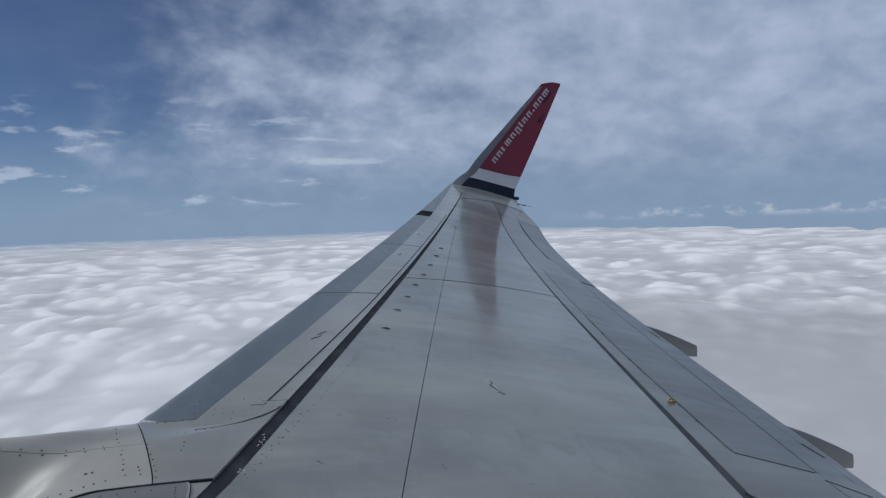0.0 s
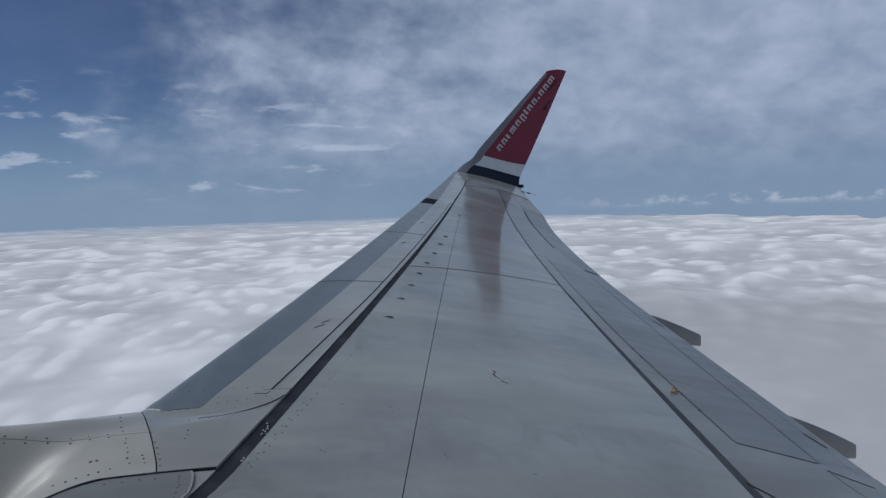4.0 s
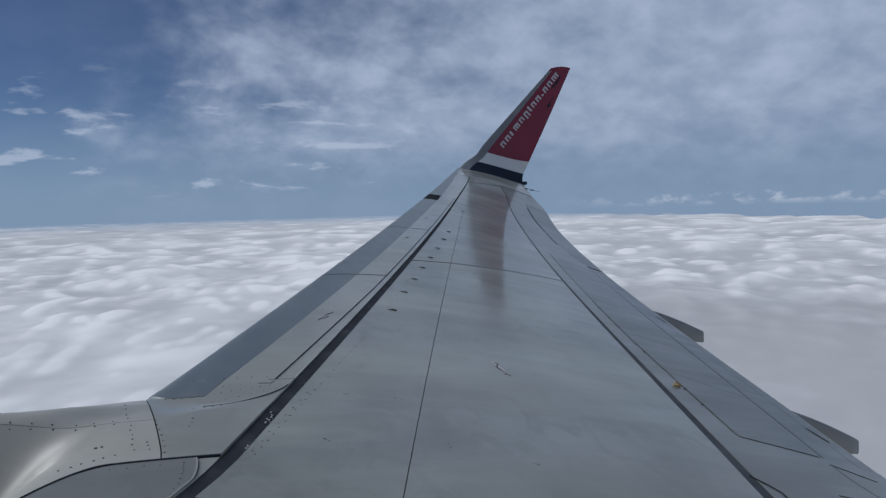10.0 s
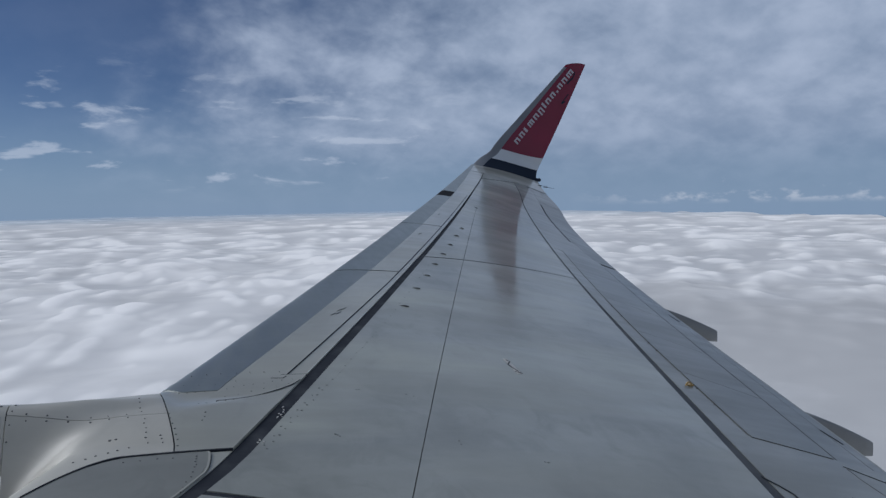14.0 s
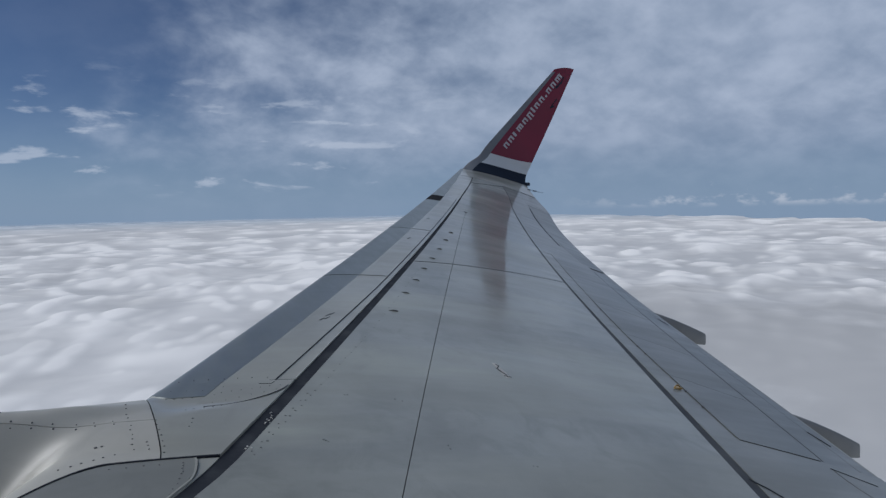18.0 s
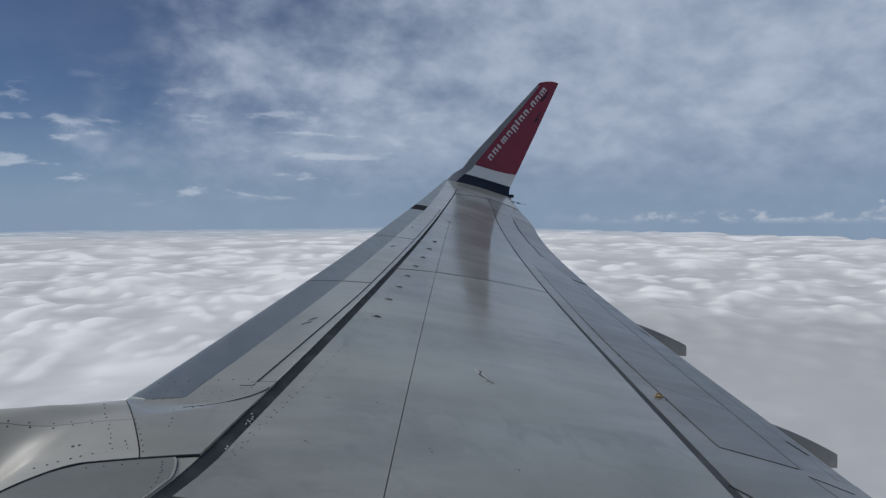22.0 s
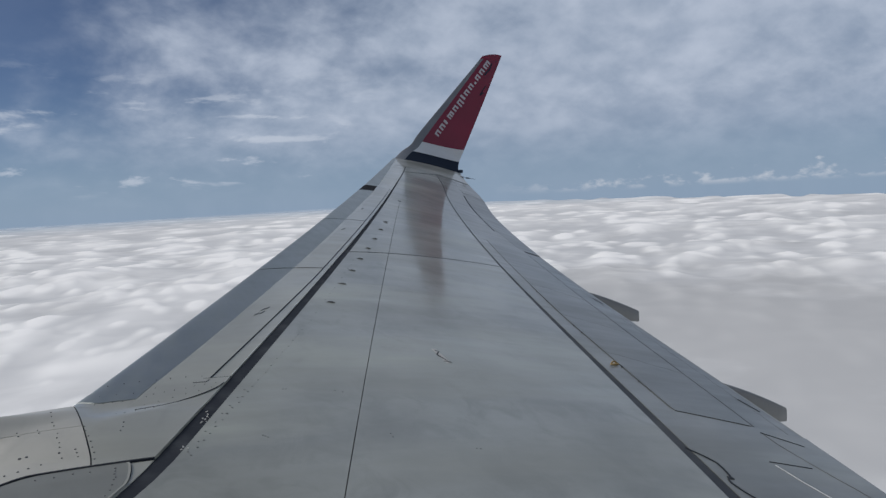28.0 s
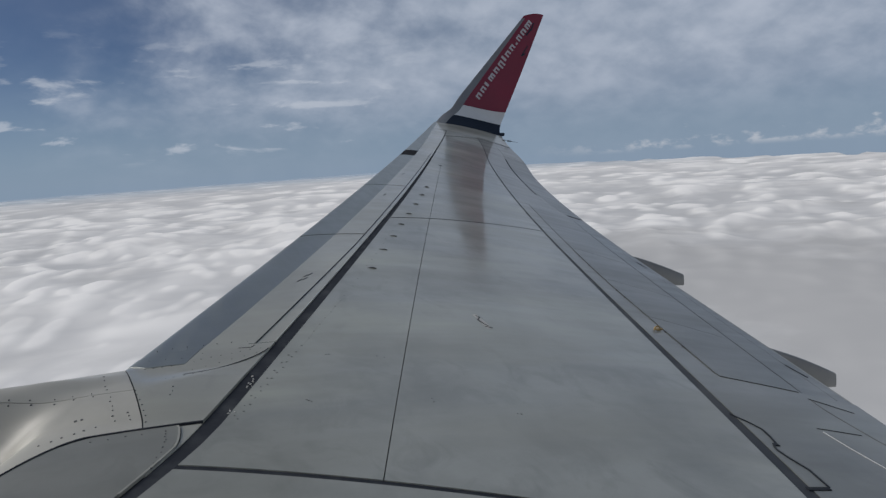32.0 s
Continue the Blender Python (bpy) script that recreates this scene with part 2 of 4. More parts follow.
WHITE = painted("white_gloss_paint", (0.56, 0.57, 0.57), rough=0.4, coat=0.3, coat_rough=0.06, dirt=0.03, streak=0.04)
NAVY = painted("navy_gloss_paint", (0.028, 0.036, 0.052), rough=0.5, coat=0.0, coat_rough=0.06, dirt=0.05, streak=0.05)
NAVY.node_tree.nodes["Principled BSDF"].inputs["Specular IOR Level"].default_value = 0.0
LETTER = Nodes("white_lettering", (0.42, 0.40, 0.41), 0.5).mat
EDGE_GREY = painted("winglet_edge_grey", (0.17, 0.18, 0.193), rough=0.42, coat=0.25, coat_rough=0.15)
BRASS = Nodes("yellow_hook_paint", (0.34, 0.23, 0.08), 0.45, 0.2).mat
RUBBER = Nodes("black_rubber", (0.018, 0.019, 0.022), 0.9).mat
RUBBER.node_tree.nodes["Principled BSDF"].inputs["Specular IOR Level"].default_value = 0.1

# ------------------------------------------------------------------ mesh helpers


def mesh_ob(name, verts, faces, mat, parent=None, label="", smooth=True, sharp_tail=0):
    base = parent.matrix_world.translation if parent else Vector()
    root = parent
    while root is not None and root.parent is not None:
        root = root.parent
    base = root.location if root is not None else Vector((0, 0, 0))
    me = bpy.data.meshes.new(name)
    me.from_pydata([(v[0] - base.x, v[1] - base.y, v[2] - base.z) for v in verts], [], faces)
    me.materials.append(mat)
    flags = np.full(len(me.polygons), smooth)
    if sharp_tail:
        flags[-sharp_tail:] = False
    me.polygons.foreach_set("use_smooth", flags)
    me.update()
    ob = new(name, me)
    ob.parent = parent
    if label:
        tagged(ob, label)
    return ob


def thing(name, at, label, category, group="", kind=""):
    ob = new(name)
    ob.location = at
    ob.empty_display_size = 0.2
    return tagged(ob, label, category, group, kind)


def grid_faces(nu, nv, start=0, flip=False):
    fs = []
    for i in range(nu - 1):
        for j in range(nv - 1):
            q = [start + i * nv + j, start + (i + 1) * nv + j, start + (i + 1) * nv + j + 1, start + i * nv + j + 1]
            fs.append(q[::-1] if flip else q)
    return fs


def slab(top, thick, drop=None):
    """A closed plate from an (nu, nv, 3) grid of top points. Returns verts, faces and the number of rim and bottom faces."""
    nu, nv, _ = top.shape
    down = np.array((0, 0, -thick)) if drop is None else drop
    bottom = top + down
    verts = [tuple(p) for p in top.reshape(-1, 3)] + [tuple(p) for p in bottom.reshape(-1, 3)]
    faces = grid_faces(nu, nv)
    n_top = len(faces)
    faces += grid_faces(nu, nv, nu * nv, True)
    rim = [(i, 0) for i in range(nu)] + [(nu - 1, j) for j in range(1, nv)]
    rim += [(i, nv - 1) for i in range(nu - 2, -1, -1)] + [(0, j) for j in range(nv - 2, 0, -1)]
    k = len(verts)
    verts += [tuple(top[i, j]) for i, j in rim] + [tuple(bottom[i, j]) for i, j in rim]
    m = len(rim)
    for i in range(m):
        j = (i + 1) % m
        faces.append([k + i, k + m + i, k + m + j, k + j])
    return verts, faces, len(faces) - n_top


# ------------------------------------------------------------------ the wing's form
# u: fraction of the chord from the leading to the trailing edge; y: metres outboard of the eye

def x_le(y):
    return -2.1705 + 0.52316 * y


def x_te(y):
    return 2.9315 + 0.29575 * y + 0.08 * math.exp(-((y - 13.4) / 0.9) ** 2)


def z_le(y):
    return -1.41 + 0.111 * y + 0.00202 * y * y


def z_te(y):
    return -2.075 + 0.158 * y - 0.01044 * y * y + 0.000701 * y ** 3


def surface(u, y, off=0.0):
    c = x_te(y) - x_le(y)
    us = min(max(u, 0.0), 1.0)
    z = z_le(y) + (z_te(y) - z_le(y)) * u + 0.13 * c * math.sqrt(us) * (1 - us)
    z += (0.04 + 0.035 * max(1 - y / 11, 0)) * math.exp(-us / 0.05)      # fuller nose of the inboard slats
    return (x_le(y) + u * c, y, z + off)


def underside(u, y):
    c = x_te(y) - x_le(y)
    us = min(max(u, 0.0), 1.0)
    z = z_le(y) + (z_te(y) - z_le(y)) * u - 0.085 * c * math.sqrt(us) * (1 - us) - 0.004
    return (x_le(y) + u * c, y, z)


def u_front(y):      # aft edge of the dark front strip
    return 0.160 + 0.0053 * y - 0.00007 * y * y - min(0.06 * max(3.0 - y, 0) ** 1.5, 0.022)


def u_strip(y):      # its forward edge
    return u_front(y) - (0.0212 - 0.0009 * y) + min(0.014 * max(3.0 - y, 0) ** 1.5, 0.006)


def u_rear(y):       # forward edge of the dark rear line
    return 0.765 - 0.0088 * y - 0.00030 * y * y


def u_rear_aft(y):
    return u_rear(y) + max(0.0200 - 0.0016 * y, 0.0085)


def u_seam(y):
    return 0.363 - 0.0080 * y


def u_slat(y):       # trailing edge of the slats
    return min(0.095 + 0.0107 * y, u_strip(y) - 0.015)


def u_nose(y):       # aft edge of the bare metal nose
    return float(np.interp(y, (3.8, 4.3, 4.95, 6.4, 8.0, 11.3, 13.2, 15.4), (0.0757, 0.080, 0.0845, 0.092, 0.094, 0.098, 0.078, 0.045)))


def u_spoiler(y):
    return float(np.interp(y, (3.4, 5.5, 9.1), (0.795, 0.758, 0.7245)))


def y_rib_in(u):
    return 2.97 - 1.43 * u


def y_rib_mid(u):
    return 6.80 + 0.77 * u


def y_rib_tip(u):
    return 13.23 + 1.82 * u


def const(v):
    return lambda _: v


def shift(fn, d):
    return lambda t: fn(t) + d


def plate(u0, u1, y0, y1, nu, ny, off=0.0, thick=0.012, power=1.0):
    """A plate that follows the wing's upper skin between u0(y), u1(y) and y0(u), y1(u)."""
    top = np.zeros((nu, ny, 3))
    for i in range(nu):
        a = (i / (nu - 1)) ** power
        for j in range(ny):
            b = j / (ny - 1)
            u = 0.4
            for _ in range(5):
                y = y0(u) + (y1(u) - y0(u)) * b
                u = u0(y) + (u1(y) - u0(y)) * a
            top[i, j] = surface(u, y, off)
    return slab(top, thick)


def skin(name, mat, parent, u0, u1, y0, y1, nu=16, ny=24, off=0.0, thick=0.012, label="", power=1.0):
    v, f, tail = plate(u0, u1, y0, y1, nu, ny, off, thick, power)
    return mesh_ob(name, v, f, mat, parent, label, True, tail)


Y_ROOT, Y_TIP = -0.05, 15.33

# ------------------------------------------------------------------ the wing
wing = thing("aircraft_wing", (1.2, 0.3, -1.9), "long swept light-grey painted metal airliner wing with dark seams", "wing")


def fairing_edge(x):
    """Inboard edge of the pylon fairing: straight over the wing, curving inboard ahead of it."""
    return 3.056 - 1.5 * max(-0.3 - x, 0) ** 1.6


# joint between the slat's fixed inboard end and the pylon fairing, as (u, y)
SLAT_END = ((0.0905, 3.537), (0.105, 3.551), (0.1125, 3.558), (0.122, 3.580), (0.130, 3.605), (0.140, 3.640), (0.148, 3.674), (0.1545, 3.715), (0.158, 3.747), (0.1600, 3.785))


def make_wing():
    # dark core below the plates, seen only in the joints
    us = [(i / 30) ** 1.6 for i in range(31)]
    ys = np.linspace(Y_ROOT, Y_TIP - 0.02, 60)
    top = np.array([[surface(u, y, -0.013) for y in ys] for u in us])
    low = np.array([[underside(u, y) for y in ys] for u in us])
    core_v = [tuple(p) for p in top.reshape(-1, 3)]
    mesh_ob("core", core_v, grid_faces(31, 60), DARK_GAP, wing, "dark sealed structure seen in the joints")
    verts = [tuple(p) for p in low.reshape(-1, 3)]
    faces = grid_faces(31, 60, 0, True)
    n = len(verts)
    verts += [tuple(p) for p in top[:, 0]] + [tuple(p) for p in low[:, 0]]
    faces += [[n + i, n + i + 1, n + 32 + i, n + 31 + i] for i in range(30)]
    m = len(verts)
    verts += [tuple(p) for p in top[-1]] + [tuple(p) for p in low[-1]]
    faces += [[m + i, m + 60 + i, m + 61 + i, m + i + 1] for i in range(59)]
    mesh_ob("lower_skin", verts, faces, UNDER_GREY, wing)

    g = 0.0022   # half a joint, metres; as chord fraction it is g / chord
    du = lambda y: g / (x_te(y) - x_le(y))
    front = lambda y: u_front(y) + du(y) * 0.2
    rear = lambda y: u_rear(y) - du(y) * 0.2
    seam_f = lambda y: u_seam(y) - du(y)
    seam_a = lambda y: u_seam(y) + du(y)
    skin("wing_panel", WING_GREY, wing, front, rear, const(Y_ROOT), shift(y_rib_in, -0.014), 24, 14)
    skin("wing_panel", WING_GREY, wing, front, seam_f, shift(y_rib_in, 0.014), shift(y_rib_mid, -0.016), 12, 30)
    skin("wing_panel", WING_GREY, wing, seam_a, rear, shift(y_rib_in, 0.014), shift(y_rib_mid, -0.016), 20, 30)
    skin("wing_panel", WING_GREY, wing, front, seam_f, shift(y_rib_mid, 0.016), const(10.53), 10, 20)
    skin("wing_panel", WING_GREY, wing, seam_a, rear, shift(y_rib_mid, 0.016), const(10.53), 16, 20)
    skin("wing_panel", WING_GREY, wing, front, rear, const(10.533), shift(y_rib_tip, -0.03), 20, 20)
    # tip panel and everything outboard of the slats and aileron
    skin("tip_nose", METAL, wing, const(0.0), u_nose, const(14.35), const(Y_TIP), 12, 8, 0.0, 0.012, "bare metal leading edge of the tip", 2.0)
    skin("tip_panel", WING_LIGHT, wing, lambda y: u_nose(y) + 0.0006, const(1.0), lambda u: 14.35 if u < 0.1 else 14.35 + 0.1 * u, const(Y_TIP), 34, 8, 0.0, 0.012, "", 1.6)
    skin("tip_panel", WING_GREY, wing, front, rear, shift(y_rib_tip, 0.03), lambda u: 14.345 + 0.1 * u, 14, 4)
    # dark strips
    skin("front_strip", SEALANT, wing, u_strip, shift(u_front, -0.0002), const(Y_ROOT), const(6.94), 3, 40, -0.004, 0.008, "dark sealant strip with worn edges")
    skin("front_strip", SEALANT, wing, lambda y: u_strip(y) + 0.0055, shift(u_front, -0.0002), const(6.945), const(14.34), 3, 40, -0.004, 0.008)
    skin("rear_strip", SEALANT_GREY, wing, u_rear, u_rear_aft, const(Y_ROOT), const(14.34), 3, 60, -0.004, 0.008)
    skin("rib_strip", SEALANT, wing, front, rear, shift(y_rib_in, -0.013), shift(y_rib_in, 0.013), 24, 3, -0.004, 0.008)
    skin("rib_strip", SEALANT, wing, front, rear, shift(y_rib_mid, -0.015), shift(y_rib_mid, 0.015), 24, 3, -0.003, 0.008)
    skin("rib_strip", SEALANT, wing, front, rear, shift(y_rib_tip, -0.028), shift(y_rib_tip, 0.028), 24, 3, -0.003, 0.008)
    # fixed strip between slats and front strip
    skin("fixed_edge", WING_LIGHT, wing, lambda y: u_slat(y) + 2.4 * du(y), lambda y: u_strip(y) - 1.2 * du(y), const(3.86), const(11.52), 3, 50, 0.0)
    # slats
    cuts = (3.86, 6.25, 8.63, 11.53)
    for a, b in zip(cuts, cuts[1:]):
        slat = skin("slat", WING_LIGHT, wing, u_nose, lambda y: u_slat(y) - 0.3 * du(y), const(a + (0.014 if a > 4 else 0.004)), const(b - 0.014), 8, 20, 0.003)
        v, f, tail = plate(const(0.0), lambda y: u_nose(y), const(a + 0.014), const(b - 0.014 if b < 11 else 11.03), 22, 20, 0.003, 0.012, 2.2)
        mesh_ob("nose", v, f, METAL, slat, "bare polished aluminium leading edge", True, tail)
    def nac_line(u):
        return float(np.interp(u, [p[0] for p in SLAT_END], [p[1] for p in SLAT_END]))
    skin("slat_end_panel", WING_LIGHT, wing, const(0.0762), lambda y: u_strip(y) - 0.3 * du(y), lambda u: min(nac_line(u), 3.80), const(3.861), 12, 8, 0.0055, 0.02)
    skin("slat_end_filler", WING_LIGHT, wing, const(0.10), lambda y: u_strip(y) - 0.4 * du(y), const(3.56), const(3.858), 8, 8, -0.001, 0.008)
    skin("slat_end_cuff", METAL, wing, const(0.0), const(0.0757), lambda u: float(np.interp(u, (0, 0.008, 0.035, 0.08), (3.81, 3.78, 3.70, 3.687))), const(3.865), 16, 7, 0.006, 0.006, "dull metal slat end cuff", 2.2)
    skin("slat_end_gap", SEALANT, wing, lambda y: 0.130, lambda y: u_strip(y) - 0.3 * du(y), const(3.848), const(3.870), 4, 3, 0.004, 0.012)
    skin("slat_seal", RUBBER, wing, const(0.0), u_nose, const(11.04), const(11.53), 14, 5, 0.001, 0.012, "black rubber end seal", 2.0)
    skin("fixed_nose", METAL, wing, const(0.0), u_nose, const(11.57), const(14.34), 14, 14, 0.0, 0.012, "bare metal fixed leading edge", 2.0)
    skin("fixed_leading_edge", WING_LIGHT, wing, lambda y: u_nose(y) + 0.0006, lambda y: u_strip(y) - 0.3 * du(y), const(11.54), const(14.34), 22, 18, 0.0, 0.012, "", 2.0)
    # inboard leading edge, behind the pylon fairing
    arc = lambda y: min(float(np.interp(y, (2.74, 2.85, 2.92, 2.97, 3.02, 3.06), (0.1545, 0.152, 0.149, 0.145, 0.140, 0.134))), u_strip(y) - 0.003)
    skin("inboard_leading_edge", UNDER_GREY, wing, const(0.0), arc, const(Y_ROOT), lambda u: fairing_edge(-0.6 + 4.42 * u) - 0.005, 24, 30, 0.004, 0.014, "plain darker grey inboard leading edge panel", 2.0)
    skin("edge_trim", WING_LIGHT, wing, lambda y: arc(y) - 0.0010, lambda y: arc(y) + 0.0010, const(2.6), const(3.045), 3, 40, 0.006)
    skin("fixed_edge", WING_LIGHT, wing, lambda y: arc(y) + 0.0016, lambda y: u_strip(y) - 0.3 * du(y), const(2.70), const(3.045), 3, 20, 0.0)
    # trailing side: fixed panel, spoilers, flaps, aileron
    skin("rear_panel", REAR_SHADED_GREY, wing, lambda y: u_rear_aft(y) + 0.2 * du(y), lambda y: u_spoiler(y) - 0.5 * du(y), const(3.46), const(9.06), 6, 40)
    ends = ((3.50, 1.2), (4.55, 2.2), (5.53, 1.9), (6.67, 1.9), (9.05, 0.0))      # spanwise place of each spoiler's end and its slant
    cut = lambda k, d: (lambda u: ends[k][0] - ends[k][1] * max(u - 0.78, 0) + d)
    skin("rear_panel", REAR_SHADED_GREY, wing, lambda y: u_rear_aft(y) + 0.2 * du(y), const(1.0), const(Y_ROOT), cut(0, -0.0025), 14, 20)
    for k in range(4):
        skin("spoiler", SPOILER_GREY, wing, u_spoiler, const(0.913), cut(k, 0.0025), cut(k + 1, -0.0025), 10, 16, 0.004, 0.02)
    skin("flap", SPOILER_GREY, wing, const(0.9133), const(0.9745), cut(0, 0.004), const(9.0), 6, 50, -0.007, 0.012)
    skin("aft_flap", SPOILER_GREY, wing, const(0.9752), const(1.0), cut(0, 0.004), const(9.0), 4, 50, -0.0065, 0.012)
    hinge = lambda y: 0.90 - 0.028 * (y - 9.05) if y < 11 else 0.845 - 0.025 * (y - 11)
    skin("rear_panel", REAR_SHADED_GREY, wing, lambda y: u_rear_aft(y) + 0.2 * du(y), lambda y: hinge(y) - du(y), const(9.07), const(14.34), 10, 30)
    skin("aileron", SPOILER_GREY, wing, hinge, const(1.0), const(9.07), const(13.2), 8, 24)
    skin("rear_panel", REAR_SHADED_GREY, wing, hinge, const(1.0), const(13.21), const(14.34), 8, 8)


make_wing()

# ------------------------------------------------------------------ the winglet
SECTIONS = (  # leading edge, trailing edge
    ((5.850, 15.335, 0.770), (7.468, 15.335, 0.421)),
    ((6.134, 15.55, 0.966), (7.53, 15.55, 0.511)),
    ((6.435, 15.68, 1.133), (7.621, 15.68, 0.687)),
    ((6.719, 15.79, 1.419), (7.821, 15.79, 0.973)),
    ((7.549, 15.94, 2.212), (8.419, 15.94, 1.982)),
    ((8.594, 16.08, 3.228), (9.123, 16.08, 3.248)),
)


def along(s, k):
    """Point on the leading (k = 0) or trailing (k = 1) edge, s from 0 to 5, by a smooth curve through the sections."""
    i = min(int(s), len(SECTIONS) - 2)
    t = s - i
    p = [np.array(SECTIONS[min(max(j, 0), len(SECTIONS) - 1)][k]) for j in (i - 1, i, i + 1, i + 2)]
    d1 = (p[2] - p[0]) / 2 if i > 0 else p[2] - p[1]
    d2 = (p[3] - p[1]) / 2 if i < len(SECTIONS) - 2 else p[2] - p[1]
    if i == 0:
        d1 = (p[2] - p[1]) * 0.9
    return ((2 * t ** 3 - 3 * t * t + 1) * p[1] + (t ** 3 - 2 * t * t + t) * d1 + (3 * t * t - 2 * t ** 3) * p[2] + (t ** 3 - t * t) * d2)


def winglet_point(s, u, side, off=0.0):
    """side +1: the inboard (upper) face, -1: the outboard face."""
    a, b = along(s, 0), along(s, 1)
    chord = b - a
    c = np.linalg.norm(chord)
    eps = 0.02
    span = along(min(s + eps, 5), 0) - along(max(s - eps, 0), 0) + along(min(s + eps, 5), 1) - along(max(s - eps, 0), 1)
    n = np.cross(chord, span)
    n = n / np.linalg.norm(n)
    if n[2] - n[1] < 0:
        n = -n
    h = 0.13 * c * math.sqrt(u) * (1 - u) * (1 - 0.35 * min(s / 3, 1)) if side > 0 else -0.07 * c * math.sqrt(u) * (1 - u) - 0.004
    # the tip is slightly domed
    dome = 0.045 * min(max((s - 4.8) / 0.2, 0.0), 1.0) ** 2 * math.sin(math.pi * min(max(u, 0.0), 1.0)) / np.linalg.norm(span)
    return a + chord * u + n * (h + off * side) + span * dome


winglet = thing("winglet", (6.6, 15.4, 0.5), "tall upswept winglet painted red, white and navy with metal edge", "winglet")


def level(top, slant):
    """A boundary across the chord: reaches `top` at the trailing edge, and sits lower at the leading edge."""
    return lambda u: max(top - slant * (1 - u), 0.0)


def band(name, mat, s0, s1, u0, u1, ns, nu, side, off=0.0, label=""):
    pts = np.zeros((ns, nu, 3))
    for j in range(nu):
        u = u0 + (u1 - u0) * (j / (nu - 1)) ** (2 if u0 == 0 else 1)
        for i in range(ns):
            pts[i, j] = winglet_point(s0(u) + (s1(u) - s0(u)) * i / (ns - 1), u, side, off)
    return mesh_ob(name, [tuple(p) for p in pts.reshape(-1, 3)], grid_faces(ns, nu, 0, side > 0), mat, winglet, label)


def make_winglet():
    navy, white, top = level(2.0, 0.85), level(3.0, 0.55), level(4.93, 0.0)
    zero, end = const(0.0), const(5.0)
    band("leading_edge", EDGE_GREY, zero, top, 0, 0.15, 40, 10, 1, 0, "dull grey leading edge strip")
    band("navy_band", NAVY, zero, navy, 0.15, 1.0, 14, 12, 1, 0, "navy blue painted band")
    band("white_band", WHITE, navy, white, 0.15, 1.0, 12, 12, 1, 0, "white painted band")
    band("red_panel", RED, white, top, 0.15, 1.0, 30, 12, 1, 0, "red painted panel")
    band("tip_cap", RED, top, end, 0.0, 1.0, 4, 16, 1)
    band("outer_face", RED, white, end, 0.0, 1.0, 30, 16, -1)
    band("outer_face", WHITE, zero, white, 0.0, 1.0, 20, 16, -1)
    # closing rims at the tip and along the trailing edge
    rim = [winglet_point(5, u / 15, 1) for u in range(16)] + [winglet_point(5, u / 15, -1) for u in range(16)]
    mesh_ob("tip_rim", [tuple(p) for p in rim], [[i, i + 1, 17 + i, 16 + i] for i in range(15)], RED, winglet)
    # the airline's name as plain blocks, one for each letter
    p0, p1 = winglet_point(3.08, 0.32, 1), winglet_point(4.86, 0.50, 1)
    e1 = (p1 - p0) / np.linalg.norm(p1 - p0)
    chord = along(4, 1) - along(4, 0)
    n = np.cross(chord, e1)
    n /= np.linalg.norm(n)
    if n[1] > 0:
        n = -n
    e2 = np.cross(n, e1)
    if e2[0] > 0:
        e2 = -e2
    widths = (1, 1, .72, 1.35, 1, 1, .45, 1, 1, .4, .95, 1, 1.45)
    strokes = (2, 2, 1, 3, 2, 2, 1, 2, 2, 1, 2, 2, 3)     # upright bars that stand for each letter
    gap = 0.42
    unit = np.linalg.norm(p1 - p0) / (sum(widths) + gap * (len(widths) - 1))
    at, bars = 0.0, []
    for k, (w, n_bar) in enumerate(zip(widths, strokes)):
        low, high = {5: (-0.85, 0.5), 6: (-0.5, 0.75), 9: (-0.5, -0.1)}.get(k, (-0.5, 0.5))
        thick = 0.32 if n_bar > 1 else min(w, 0.42)
        for b in range(n_bar):
            x = at + (w - thick) * b / max(n_bar - 1, 1)
            bars.append((x, x + thick, low, high))
        if n_bar > 1:
            bars.append((at + thick, at + w - thick, 0.22, 0.5))
        at += w + gap
    for x0, x1, low, high in bars:
        quad = [p0 + e1 * unit * a + e2 * 0.118 * b for a, b in ((x0, low), (x1, low), (x1, high), (x0, high))]
        pts = []
        for q in quad:
            # lay the corner on the curved face
            best = None
            for step, span in ((0.05, 1.05), (0.004, 0.05)):
                mid = best[1] if best else 3.925
                for s in np.arange(mid - span, mid + span, step):
                    a, b = along(s, 0), along(s, 1)
                    t = np.dot(q - a, b - a) / np.dot(b - a, b - a)
                    d = np.linalg.norm(a + (b - a) * t - q)
                    if best is None or d < best[0]:
                        best = (d, s, t)
            pts.append(winglet_point(best[1], min(max(best[2], 0.16), 0.98), 1, 0.006))
        top = np.array([[pts[0], pts[3]], [pts[1], pts[2]]])
        v, f, _ = slab(top, 0, n * -0.004)
        mesh_ob("letter_bar", v, f, LETTER, winglet)
    # small dark emblem behind the name
    for sa, ua, sb, ub, wd in ((4.60, 0.62, 4.72, 0.70, 0.04), (4.70, 0.72, 4.84, 0.68, 0.03), (4.22, 0.80, 4.28, 0.88, 0.035), (4.24, 0.80, 4.42, 0.86, 0.02)):
        a, b = winglet_point(sa, ua, 1, 0.004), winglet_point(sb, ub, 1, 0.004)
        d = (b - a) / np.linalg.norm(b - a)
        w = np.cross(n, d) * wd / 2
        v, f, _ = slab(np.array([[a - w, a + w], [b - w, b + w]]), 0, n * -0.003)
        mesh_ob("emblem_stroke", v, f, NAVY, winglet)


make_winglet()

